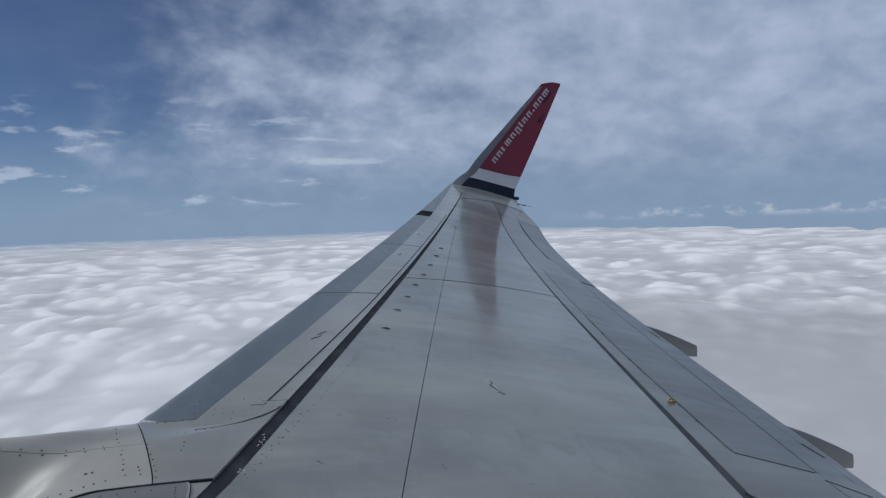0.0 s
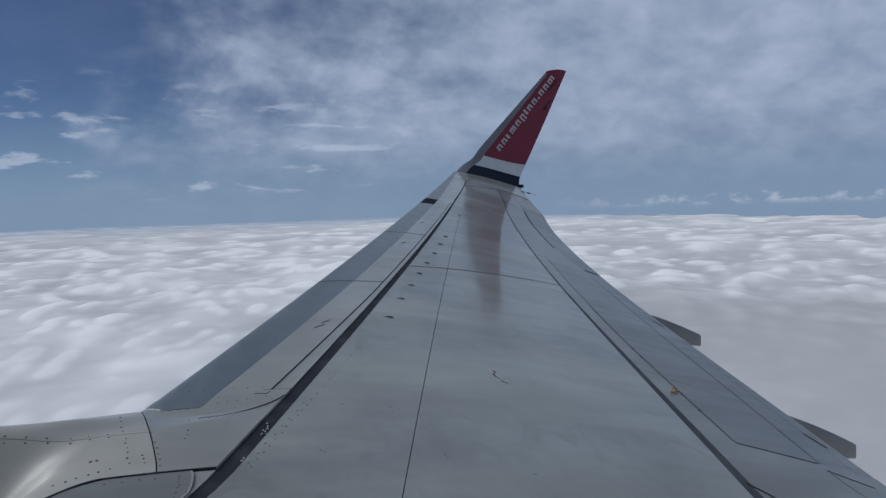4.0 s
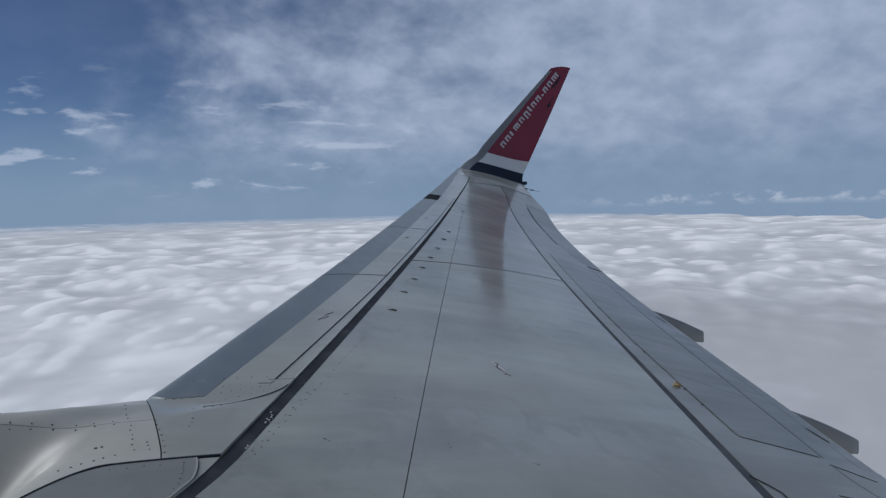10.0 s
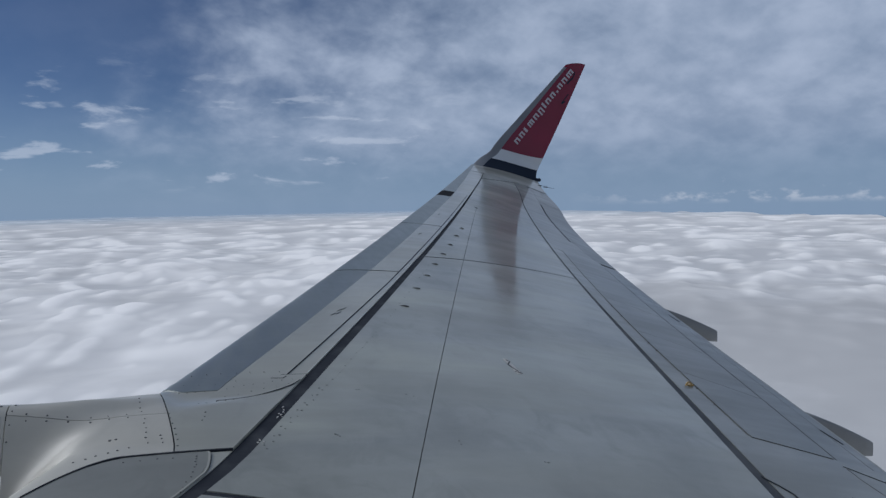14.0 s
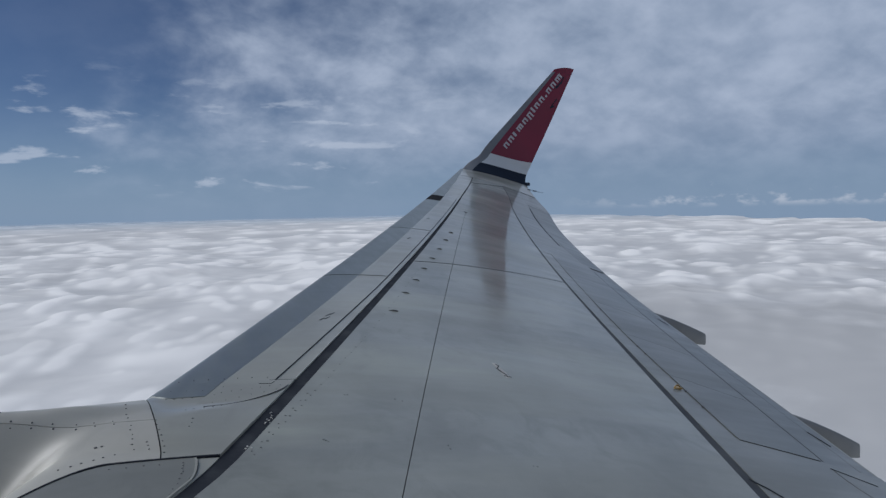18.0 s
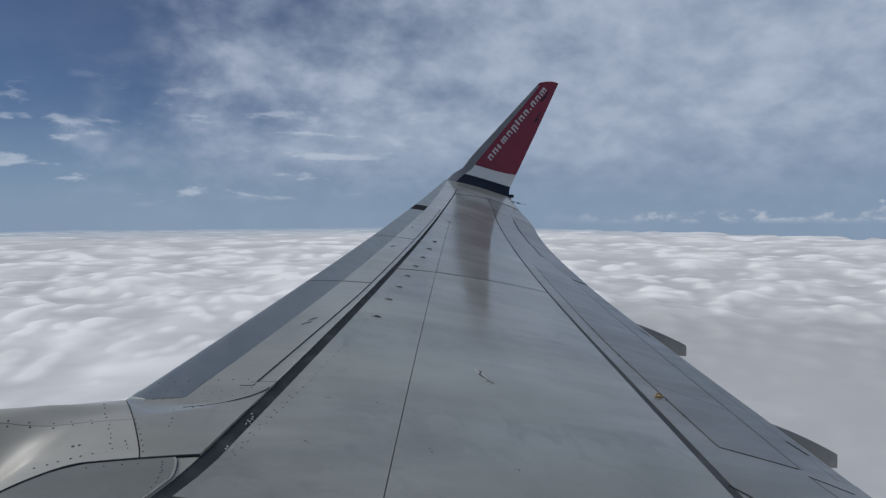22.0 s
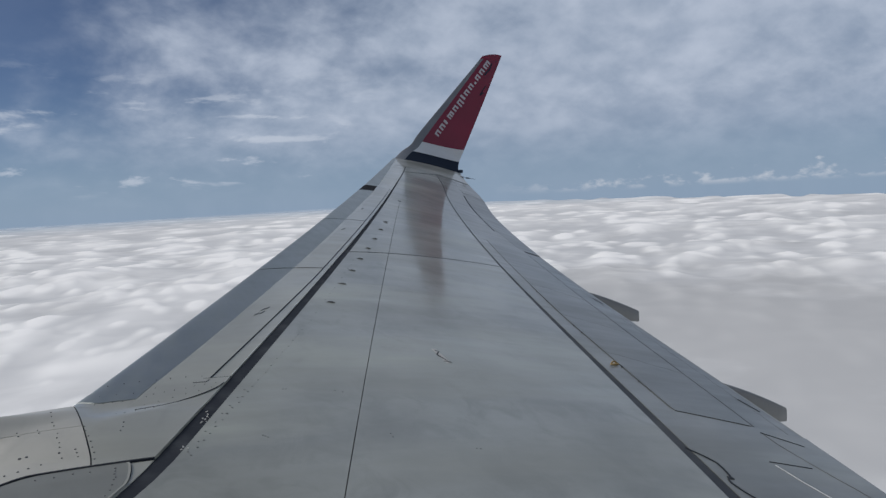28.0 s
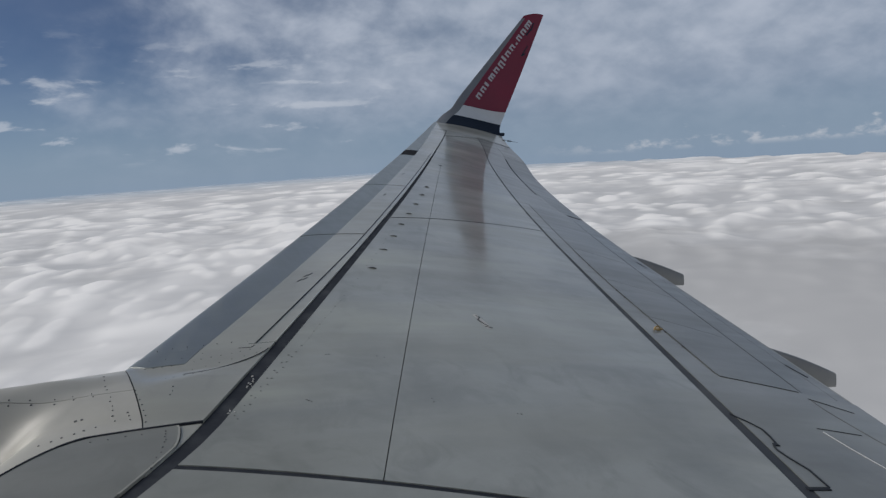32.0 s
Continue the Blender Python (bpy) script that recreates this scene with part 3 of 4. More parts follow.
# ------------------------------------------------------------------ engine pylon fairing and nacelle
nacelle = thing("engine_nacelle", (-1.5, 3.2, -2.4), "light grey painted engine nacelle and pylon fairing ahead of the wing", "engine")


def fairing_profile(y):
    knots = ((2.0, -1.75), (2.3, -1.38), (2.6, -1.13), (2.85, -1.01), (3.05, -0.945), (3.25, -0.892), (3.45, -0.853), (3.65, -0.842), (3.82, -0.872), (3.98, -0.955), (4.1, -1.08), (4.25, -1.40), (4.35, -1.8))
    return float(np.interp(y, [k[0] for k in knots], [k[1] for k in knots]))


def smooth_profile(y):
    return sum(fairing_profile(y + d) for d in (-0.12, -0.06, 0, 0.06, 0.12)) / 5


def rise(x):
    return 0.16 * min(max(-0.55 - x, 0.0), 1.0) ** 2


def smooth(v):
    v = min(max(v, 0.0), 1.0)
    return v * v * (3 - 2 * v)


def hollow(x, y):
    """Ahead of a slanting crease the fairing turns forward and falls away on the inboard side."""
    crease = float(np.interp(y, (3.1, 3.2, 3.25, 3.30, 3.38, 3.468, 3.505, 3.6), (-0.62, -0.609, -0.577, -0.53, -0.466, -0.40, -0.306, -0.20)))
    ahead = (crease + 0.14 - x) / 0.36
    corner = -0.5 * max(-0.2 - max(x, -0.9), 0) ** 2 * min(max((3.4 - y) / 0.35, 0.0), 1.0)
    fall = max(3.34 - y, 0.0)
    dent = 0.045 * smooth(ahead) * math.exp(-((y - 3.5) / 0.10) ** 2) - 0.11 * smooth(ahead) * smooth((3.48 - y) / 0.24)
    return corner + dent - 1.15 * smooth(ahead) * fall * fall / (fall + 0.08)


def fairing_z(x, y):
    p = smooth_profile(y) + rise(x) + hollow(x, y)
    c = x_te(y) - x_le(y)
    u = (x - x_le(y)) / c
    if u <= 0:
        return p
    s = surface(u, y)[2] + (0.006 if y < 3.5 else 0.003)
    w = min(max((x + 0.15) / max(x_le(y) + u_strip(y) * c + 0.15, 0.05), 0.0), 1.0)
    side = min(max((y - 3.35) / 0.30, 0.0), 1.0) * min(max((x + 0.20) / 0.12, 0.0), 1.0)
    w = max(w * w * (3 - 2 * w), side * side * (3 - 2 * side))
    return max(s, p * (1 - w) + s * w)


def cowl_top(y):
    return -1.88 + math.sqrt(max(0.95 ** 2 - (y - 3.2) ** 2, 0.0))


def nacelle_z(x, y):
    """The fairing's crest runs down into the round cowl ahead of it."""
    t = min(max((-0.95 - x) / 0.75, 0.0), 1.0)
    t = t * t * (3 - 2 * t)
    return fairing_z(x, y) * (1 - t) + min(cowl_top(y), fairing_z(x, y)) * t


def cross_seam(y):       # joint across the fairing at the wing's leading edge
    return -0.105 - 0.135 * max(y - 3.12, 0) ** 1.15


def long_seam(x):        # joint along the fairing's top
    return float(np.interp(x, (-0.8, -0.69, -0.60, -0.46, -0.385, -0.30, -0.22, -0.154), (3.45, 3.439, 3.427, 3.404, 3.400, 3.401, 3.396, 3.391)))


def strip_x(y):
    return x_le(y) + u_strip(y) * (x_te(y) - x_le(y)) - 0.004


def on_fairing(x0, x1, y0, y1, nx, ny, off=0.0):
    top = np.zeros((nx, ny, 3))
    for i in range(nx):
        for j in range(ny):
            x, y = -0.3, 3.3
            for _ in range(6):
                x = x0(y) + (x1(y) - x0(y)) * i / (nx - 1)
                y = y0(x) + (y1(x) - y0(x)) * j / (ny - 1)
            top[i, j] = (x, y, nacelle_z(x, y) + off)
    return top


def fastener_mesh(name, mat):
    verts = [(r * math.cos(a * math.pi / 4), r * math.sin(a * math.pi / 4), z) for z, r in ((-0.002, 1.0), (0.0012, 1.0), (0.0022, 0.75)) for a in range(8)]
    verts = [(x * 0.0055, y * 0.0055, z) for x, y, z in verts]
    faces = [[k * 8 + a, k * 8 + (a + 1) % 8, k * 8 + 8 + (a + 1) % 8, k * 8 + 8 + a] for k in range(2) for a in range(8)]
    faces.append([16 + a for a in range(8)])
    me = bpy.data.meshes.new(name)
    me.from_pydata(verts, [], faces)
    me.materials.append(mat)
    return me


HEAD_DARK = fastener_mesh("fastener", FASTENER)
HEAD_WORN = fastener_mesh("worn_fastener", CHIPPED_DARK)


def fasteners(parent, rows, height, size=1.0, mesh=None):
    """Rows of fastener heads: x, y of both ends and how many."""
    rng = random.Random(11)
    for x0, y0, x1, y1, n in rows:
        for i in range(n):
            t = i / max(n - 1, 1)
            x, y = x0 + (x1 - x0) * t + rng.uniform(-0.004, 0.004), y0 + (y1 - y0) * t + rng.uniform(-0.004, 0.004)
            ob = new("fastener", mesh or HEAD_DARK)
            ob.parent = parent
            e = 0.01
            normal = Vector((height(x - e, y) - height(x + e, y), height(x, y - e) - height(x, y + e), 2 * e)).normalized()
            ob.rotation_euler = normal.to_track_quat("Z", "Y").to_euler()
            ob.location = Vector((x, y, height(x, y))) - parent.location
            k = size * rng.uniform(0.5, 0.85)
            ob.scale = (k, k, 1)


def make_nacelle():
    def piece(name, x0, x1, y0, y1, nx, ny, mat=NACELLE_GREY):
        v, f, tail = slab(on_fairing(x0, x1, y0, y1, nx, ny), 0.02)
        mesh_ob(name, v, f, mat, nacelle, "", True, tail)

    piece("aft_fairing", shift(cross_seam, 0.0028), strip_x, const(3.062), const(3.80), 18, 30, WING_LIGHT)
    piece("middle_fairing", const(-0.7615), shift(cross_seam, -0.0028), shift(long_seam, 0.0018), const(4.30), 40, 36)
    piece("middle_fairing", const(-0.7615), shift(cross_seam, -0.0028), lambda x: fairing_edge(x) + 0.003, shift(long_seam, -0.0016), 40, 24)
    piece("nacelle_top", const(-1.7), const(-0.7665), const(2.28), const(4.2), 30, 50)
    piece("nacelle_side", const(-0.7615), lambda y: min(x_le(y) + 0.012, -0.3), const(2.1), lambda x: fairing_edge(x) - 0.005, 40, 30)
    rows, m = [], 40
    for x, r in ((-0.9, 0.86), (-1.4, 0.97), (-2.2, 1.03), (-3.0, 1.04), (-3.6, 1.0), (-3.9, 0.93), (-4.0, 0.84), (-3.9, 0.78), (-3.3, 0.76)):
        rows.append([(x, 3.2 + r * math.cos(q), -1.86 + 1.0 * r * math.sin(q)) for q in (2 * math.pi * j / m for j in range(m))])
    faces = [[i * m + j, i * m + (j + 1) % m, (i + 1) * m + (j + 1) % m, (i + 1) * m + j] for i in range(len(rows) - 1) for j in range(m)]
    faces += [list(range(m))[::-1], [(len(rows) - 1) * m + j for j in range(m)]]
    mesh_ob("cowl", [p for r in rows for p in r], faces, NACELLE_GREY, nacelle, "", True, 2)
    # dark seal along the fairing's inboard edge and below the joints
    v, f, tail = slab(on_fairing(const(-0.60), strip_x, lambda x: fairing_edge(x) - 0.0055, lambda x: fairing_edge(x) + 0.003, 50, 3, 0.0015), 0.012)
    mesh_ob("edge_seal", v, f, SEALANT, nacelle, "dark rubber edge seal", True, tail)
    v, f, tail = slab(on_fairing(shift(cross_seam, -0.01), shift(cross_seam, 0.01), const(3.065), const(3.80), 3, 24, -0.006), 0.006)
    mesh_ob("joint_filler", v, f, SEALANT, nacelle, "", True, tail)
    v, f, tail = slab(on_fairing(const(-0.79), shift(cross_seam, -0.005), shift(long_seam, -0.012), shift(long_seam, 0.012), 30, 3, -0.004), 0.006)
    mesh_ob("joint_filler", v, f, SEALANT, nacelle, "", True, tail)
    fasteners(nacelle, (
        (-0.689, 3.447, -0.531, 3.428, 3), (-0.691, 3.427, -0.525, 3.405, 3), (-0.443, 3.415, -0.299, 3.418, 3), (-0.441, 3.388, -0.296, 3.385, 3),
        (-0.265, 3.571, -0.242, 3.431, 4), (-0.230, 3.351, -0.208, 3.158, 6), (-0.156, 3.205, -0.147, 3.144, 3),
        (-0.276, 3.135, -0.463, 3.062, 6), (-0.127, 3.382, -0.090, 3.108, 7), (0.023, 3.378, 0.009, 3.302, 3),
        (-0.742, 3.514, -0.753, 3.368, 4), (-0.092, 3.690, 0.06, 3.690, 5), (-0.008, 3.500, 0.150, 3.530, 5)), fairing_z)
    fasteners(nacelle, ((-0.351, 3.213, -0.328, 3.214, 2), (-0.79, 3.50, -0.80, 3.33, 4)), fairing_z, 1.5)


make_nacelle()

# ------------------------------------------------------------------ flap track fairings


def make_fairing(y, tail_x, tail_top, tail_low):
    """A boat-shaped fairing that runs aft from under the wing and droops behind the trailing edge."""
    xt, zt = x_te(y), z_te(y)
    ob = thing("flap_track_fairing", (xt, y, zt - 0.2), "grey boat-shaped flap track fairing drooping behind the trailing edge", "fairing", "flap track fairings")
    n, m = 22, 16
    rows = []
    for i in range(n):
        t = i / (n - 1)
        x = xt - 1.3 + (tail_x - xt + 1.3) * t
        if x < xt:
            top = underside((x - x_le(y)) / (xt - x_le(y)), y)[2] - 0.01
            k = (x - xt + 1.3) / 1.3
            low = top - 0.06 - 0.26 * math.sin(k * 1.6) ** 0.8
        else:
            k = (x - xt) / (tail_x - xt)
            top = zt - 0.016 + (tail_top - zt + 0.016) * (0.85 * k + 0.15 * k * k)
            low = (zt - 0.34) * (1 - k) + tail_low * k
        wide = 0.125 * min(1.0, 0.3 + 1.6 * t) * (1 - 0.3 * max(t - 0.6, 0) / 0.4)
        mid, tall = (top + low) / 2, (top - low) / 2
        rows.append([(x, y + wide * math.copysign(abs(math.cos(q)) ** 0.28, math.cos(q)), mid + tall * math.copysign(abs(math.sin(q)) ** 0.28, math.sin(q)))
                     for q in (2 * math.pi * j / m for j in range(m))])
    last = rows[-1]
    cx = [sum(p[k] for p in last) / m for k in range(3)]
    rows.append([(p[0] + 0.012, cx[1] + (p[1] - cx[1]) * 0.86, cx[2] + (p[2] - cx[2]) * 0.86) for p in last])
    n += 1
    verts = [p for r in rows for p in r]
    faces = [[i * m + j, i * m + (j + 1) % m, (i + 1) * m + (j + 1) % m, (i + 1) * m + j] for i in range(n - 1) for j in range(m)]
    faces += [[(n - 1) * m + j for j in range(m)], [j for j in range(m)][::-1]]
    mesh_ob("shell", verts, faces, FAIRING_GREY, ob, "", True, 2)


make_fairing(7.15, 5.72, -1.525, -1.665)
make_fairing(4.27, 4.82, -1.845, -1.965)

# ------------------------------------------------------------------ small fittings on the wing


def ribbon(name, points, width, mat, parent, off=0.003, thick=0.004, label="", over=None):
    """A raised strip that follows a line of (u, y) points on the skin, or on the higher of the skin and a fairing."""
    pts = []
    for (u0, y0), (u1, y1) in zip(points, points[1:]):
        k = max(2, int(abs(y1 - y0) / 0.12) + 2)
        pts += [(u0 + (u1 - u0) * i / k, y0 + (y1 - y0) * i / k) for i in range(k)]
    pts.append(points[-1])
    line = [np.array(surface(u, y, off)) for u, y in pts]
    top = np.zeros((2, len(line), 3))
    for i, p in enumerate(line):
        d = line[min(i + 1, len(line) - 1)] - line[max(i - 1, 0)]
        side = np.array((d[1], -d[0], 0.0))
        side /= max(np.linalg.norm(side), 1e-6)
        for k, sgn in enumerate((-1, 1)):
            q = p + side * sgn * width / 2
            y = q[1]
            u = (q[0] - x_le(y)) / (x_te(y) - x_le(y))
            top[k, i] = surface(u, y, off)
            if over:
                top[k, i, 2] = max(top[k, i, 2], over(top[k, i, 0], y) + 0.0015)
    v, f, tail = slab(top, thick)
    return mesh_ob(name, v, f, mat, parent, label, True, tail)


PALE = painted("bare_pale_edge", (0.46, 0.465, 0.45), coat=0.3)
# one grey for the flap's painted shade and for the joint lines
JOINT_SHADE_GREY = painted("dull_joint_and_shade_grey", (0.125, 0.132, 0.136), rough=0.7, coat=0.4, coat_rough=0.3)


def make_fittings():
    # sealant bead that wanders over the rear panel
    ribbon("sealant_bead", ((0.746, 2.98), (0.7496, 2.958), (0.762, 2.895), (0.7722, 2.825), (0.7732, 2.75), (0.7721, 2.69), (0.765, 2.655), (0.7643, 2.62), (0.770, 2.545), (0.7804, 2.45), (0.783, 2.31)), 0.009, SEALANT, wing, 0.004, 0.005, "wandering dark sealant bead")
    ribbon("sealant_blob", ((0.7665, 2.672), (0.7735, 2.668)), 0.020, SEALANT, wing, 0.004, 0.005)
    ribbon("sealant_bead", ((0.754, 2.30), (0.782, 2.30)), 0.022, SEALANT, wing, 0.004, 0.005)
    # spoiler inner end and flap joints
    ribbon("joint_line", ((0.8617, 2.864), (0.9243, 2.813)), 0.003, SEALANT, wing)
    ribbon("joint_line", ((0.9150, 3.255), (0.9693, 3.100)), 0.003, SEALANT, wing)
    ribbon("rub_strip", ((0.8650, 2.827), (0.8769, 2.66), (0.8931, 2.479), (0.901, 2.38)), 0.004, WHITE, wing)
    # grey ribbons stand for shade on the flap behind the spoilers; then its split
    for a, b in ((3.36, 4.25), (4.28, 5.26), (5.29, 6.40), (6.43, 8.88)):
        ribbon("flap_shade", ((0.9215, a), (0.9215, b)), 0.006, JOINT_SHADE_GREY, wing, -0.005, 0.004)
    ribbon("flap_shade", ((0.9175, 3.23), (0.9195, 3.12), (0.9235, 3.03), (0.9395, 2.786), (0.9538, 2.618), (0.966, 2.45)), 0.008, JOINT_SHADE_GREY, wing, 0.0022, 0.004)
    ribbon("flap_split", ((0.9748, 3.34), (0.9748, 8.9)), 0.003, JOINT_SHADE_GREY, wing, -0.0062, 0.004)
    # dark hinge line of the spoilers, with the small lugs of the hinges
    for a, b in ((3.51, 4.53), (4.57, 5.51), (5.55, 6.65)):
        ys = np.linspace(a, b, 6)
        ribbon("hinge_line", [(u_spoiler(y) - 0.0012, y) for y in ys], 0.0028, JOINT_SHADE_GREY, wing, 0.0058, 0.004)
        for y in (a + 0.45, b - 0.30):
            ribbon("hinge_lug", ((u_spoiler(y) - 0.004, y - 0.006), (u_spoiler(y) - 0.001, y + 0.008)), 0.010, FASTENER, wing, 0.008, 0.010)
    # dark gap where the flap rides over its track
    for y in (4.27, 7.15):
        ribbon("track_gap", ((0.9745, y - 0.42), (0.985, y - 0.62)), 0.012, SEALANT, wing, -0.0035, 0.004)
    # dark hinge joints of the aileron
    ribbon("hinge_joint", ((0.792, 12.9), (0.826, 11.05)), 0.022, SEALANT, wing)
    ribbon("hinge_joint", ((0.829, 10.95), (0.842, 10.2)), 0.022, SEALANT, wing)
    ribbon("seam_tick", ((0.268, 10.53), (0.285, 10.53)), 0.05, SEALANT, wing, 0.002)
    # curved seam at the slat's inboard end
    ribbon("curved_seam", SLAT_END, 0.0035, SEALANT, wing, 0.0068, 0.002, "", fairing_z)
    ribbon("curved_seam", ((0.1226, 3.817), (0.1375, 3.812), (0.1392, 3.836)), 0.004, SEALANT, wing, 0.0068, 0.002)
    # thin pale line of bare paint along the front strip
    ribbon("paint_edge", [(u_strip(y) - 0.0016, y) for y in np.linspace(3.90, 6.9, 14)], 0.004, PALE, wing, 0.0022, 0.002)
    ribbon("slat_joint", [(u_slat(y) + 0.0011, y) for y in np.linspace(3.84, 11.4, 34)], 0.003, SEALANT, wing, 0.0040, 0.004)
    at = lambda u, y: surface(u, y)[0]
    skin_z = lambda x, y: surface((x - x_le(y)) / (x_te(y) - x_le(y)), y)[2]
    slat_z = lambda x, y: skin_z(x, y) + 0.0055
    rows = [(at(a, b), b, at(c, d), d, n) for a, b, c, d, n in (
        (0.197, 3.72, 0.187, 3.05, 12), (0.190, 3.68, 0.182, 3.08, 8), (0.199, 3.80, 0.210, 4.60, 9), (0.213, 4.8, 0.222, 6.6, 12),
        (0.243, 3.17, 0.249, 3.15, 3), (0.236, 3.66, 0.240, 3.66, 2), (0.30, 3.62, 0.31, 3.60, 2), (0.375, 3.12, 0.378, 3.08, 2), (0.47, 2.95, 0.475, 2.95, 2))]
    fasteners(wing, rows, skin_z, 1.25, HEAD_WORN)
    rows = [(at(a, b), b, at(c, d), d, n) for a, b, c, d, n in (
        (0.090, 3.72, 0.150, 3.79, 7), (0.094, 3.60, 0.150, 3.73, 6), (0.084, 3.70, 0.084, 3.80, 2))]
    fasteners(wing, rows, slat_z, 0.6)
    rows = [(at(a, b), b, at(c, d), d, n) for a, b, c, d, n in (
        (0.130, 3.01, 0.139, 2.92, 5), (0.142, 2.88, 0.147, 2.74, 5), (0.070, 3.01, 0.110, 3.01, 4))]
    fasteners(wing, rows, lambda x, y: skin_z(x, y) + 0.004, 0.85)
    rows = [(at(a, b), b, at(c, d), d, n) for a, b, c, d, n in ((0.02, 3.92, 0.125, 3.90, 7), (0.028, 3.79, 0.065, 3.76, 3))]
    fasteners(wing, rows, lambda x, y: skin_z(x, y) + 0.006, 0.5)
    # worn spots where the front strip has lost its paint
    rng = random.Random(5)
    for u, y, n in ((0.1735, 3.37, 7), (0.170, 3.44, 4), (0.1765, 3.14, 4)):
        for _ in range(n):
            a, b = u + rng.uniform(-0.004, 0.004), y + rng.uniform(-0.035, 0.035)
            pts = [(a + rng.uniform(-0.0012, 0.0012), b + rng.uniform(-0.006, 0.006)) for _ in range(2)]
            ribbon("paint_chip", pts, rng.uniform(0.003, 0.006), CHIPPED, wing, 0.0025, 0.003)
    # scuffed patch of bare primer on the skin
    ribbon("scuffed_patch", ((0.429, 4.27), (0.436, 4.20), (0.452, 4.03)), 0.030, CHIPPED, wing, 0.0012, 0.002, "scuffed patch of bare primer")
    ribbon("scuff_mark", ((0.431, 4.25), (0.437, 4.22), (0.434, 4.17), (0.444, 4.10), (0.450, 4.07)), 0.007, SEALANT, wing, 0.0026, 0.002)
    ribbon("scuff_mark", ((0.445, 4.06), (0.456, 4.04)), 0.010, SEALANT, wing, 0.0026, 0.002)
    # unreadable stencil on the slat
    for u, y, w in ((0.112, 4.93, 0.007), (0.119, 4.96, 0.006), (0.115, 5.03, 0.006), (0.120, 5.06, 0.005)):
        ribbon("stencil_bar", ((u, y), (u + 0.004, y + 0.05)), w, FASTENER, wing, 0.0055, 0.002)
    for u, y in ((0.119, 9.4), (0.118, 8.0)):
        ribbon("stencil_bar", ((u, y), (u + 0.006, y + 0.08)), 0.012, FASTENER, wing, 0.0055, 0.002)


make_fittings()


def make_vortex_generator(u, y, mat, scale):
    """A small swept fin with a flat foot."""
    p = np.array(surface(u, y, 0.0))
    ob = thing("vortex_generator", tuple(p), "small dark metal vortex generator fin standing on the wing skin", "fin", "row of vortex generators")
    ln, ht, th = 0.060 * scale, 0.009 * scale, 0.006
    tilt = math.radians(20)
    d = np.array((math.cos(tilt), -math.sin(tilt), -0.06))
    n = np.array((math.sin(tilt), math.cos(tilt), 0.0))
    shape = ((-0.5, 0.0), (0.5, 0.0), (0.5, 0.35), (0.32, 0.95), (0.05, 1.0), (-0.3, 0.6))
    verts = [tuple(p + d * a * ln + np.array((0, 0, b * ht)) + n * sgn * th / 2) for sgn in (-1, 1) for a, b in shape]
    k = len(shape)
    faces = [list(range(k))[::-1], list(range(k, 2 * k))] + [[i, (i + 1) % k, k + (i + 1) % k, k + i] for i in range(k)]
    mesh_ob("fin", verts, faces, mat, ob, "", False)
    foot = np.array([[p + d * a * ln * 0.62 + n * b * 0.005 + np.array((0, 0, 0.004 + 0.0)) for b in (-1, 1)] for a in (-1, 1)])
    v, f, _ = slab(foot, 0.008)
    mesh_ob("foot", v, f, mat, ob, "", False)


VG_DARK = Nodes("vortex_generator_metal", (0.10, 0.10, 0.10), 0.5, 0.3).mat
VG_GREY = painted("vortex_generator_paint", (0.19, 0.197, 0.185), coat=0.5)
for n_vg, (vu, vy) in enumerate(((0.226, 5.22), (0.226, 5.75), (0.230, 6.21), (0.232, 6.68), (0.237, 7.16), (0.242, 7.67), (0.246, 8.22), (0.250, 8.74))):
    make_vortex_generator(vu, vy, VG_DARK if n_vg == 0 else VG_GREY, 1.0 if n_vg == 0 else 0.95 + 0.02 * n_vg)


def make_hook():
    p = np.array(surface(0.763, 4.27, 0.0))
    ob = thing("escape_rope_ring", tuple(p), "small yellow painted metal tie-down ring on the wing skin", "ring")
    n, m, r, t = 18, 8, 0.018, 0.005
    verts = []
    for i in range(n):
        a = math.pi * i / (n - 1)
        c = p + np.array((r * 1.15 * math.cos(a), -0.008, 0.006 + r * 0.95 * math.sin(a)))
        o = np.array((math.cos(a), 0, math.sin(a)))
        for j in range(m):
            b = 2 * math.pi * j / m
            verts.append(tuple(c + o * t * math.cos(b) + np.array((0, t * math.sin(b), 0))))
    faces = [[i * m + j, i * m + (j + 1) % m, (i + 1) * m + (j + 1) % m, (i + 1) * m + j] for i in range(n - 1) for j in range(m)]
    mesh_ob("ring", verts, faces, BRASS, ob)
    base = np.array([[p + np.array((x, y, 0.006)) for y in (-0.02, 0.02)] for x in (-0.035, 0.035)])
    v, f, _ = slab(base, 0.012)
    mesh_ob("base_plate", v, f, BRASS, ob, "", False)


make_hook()


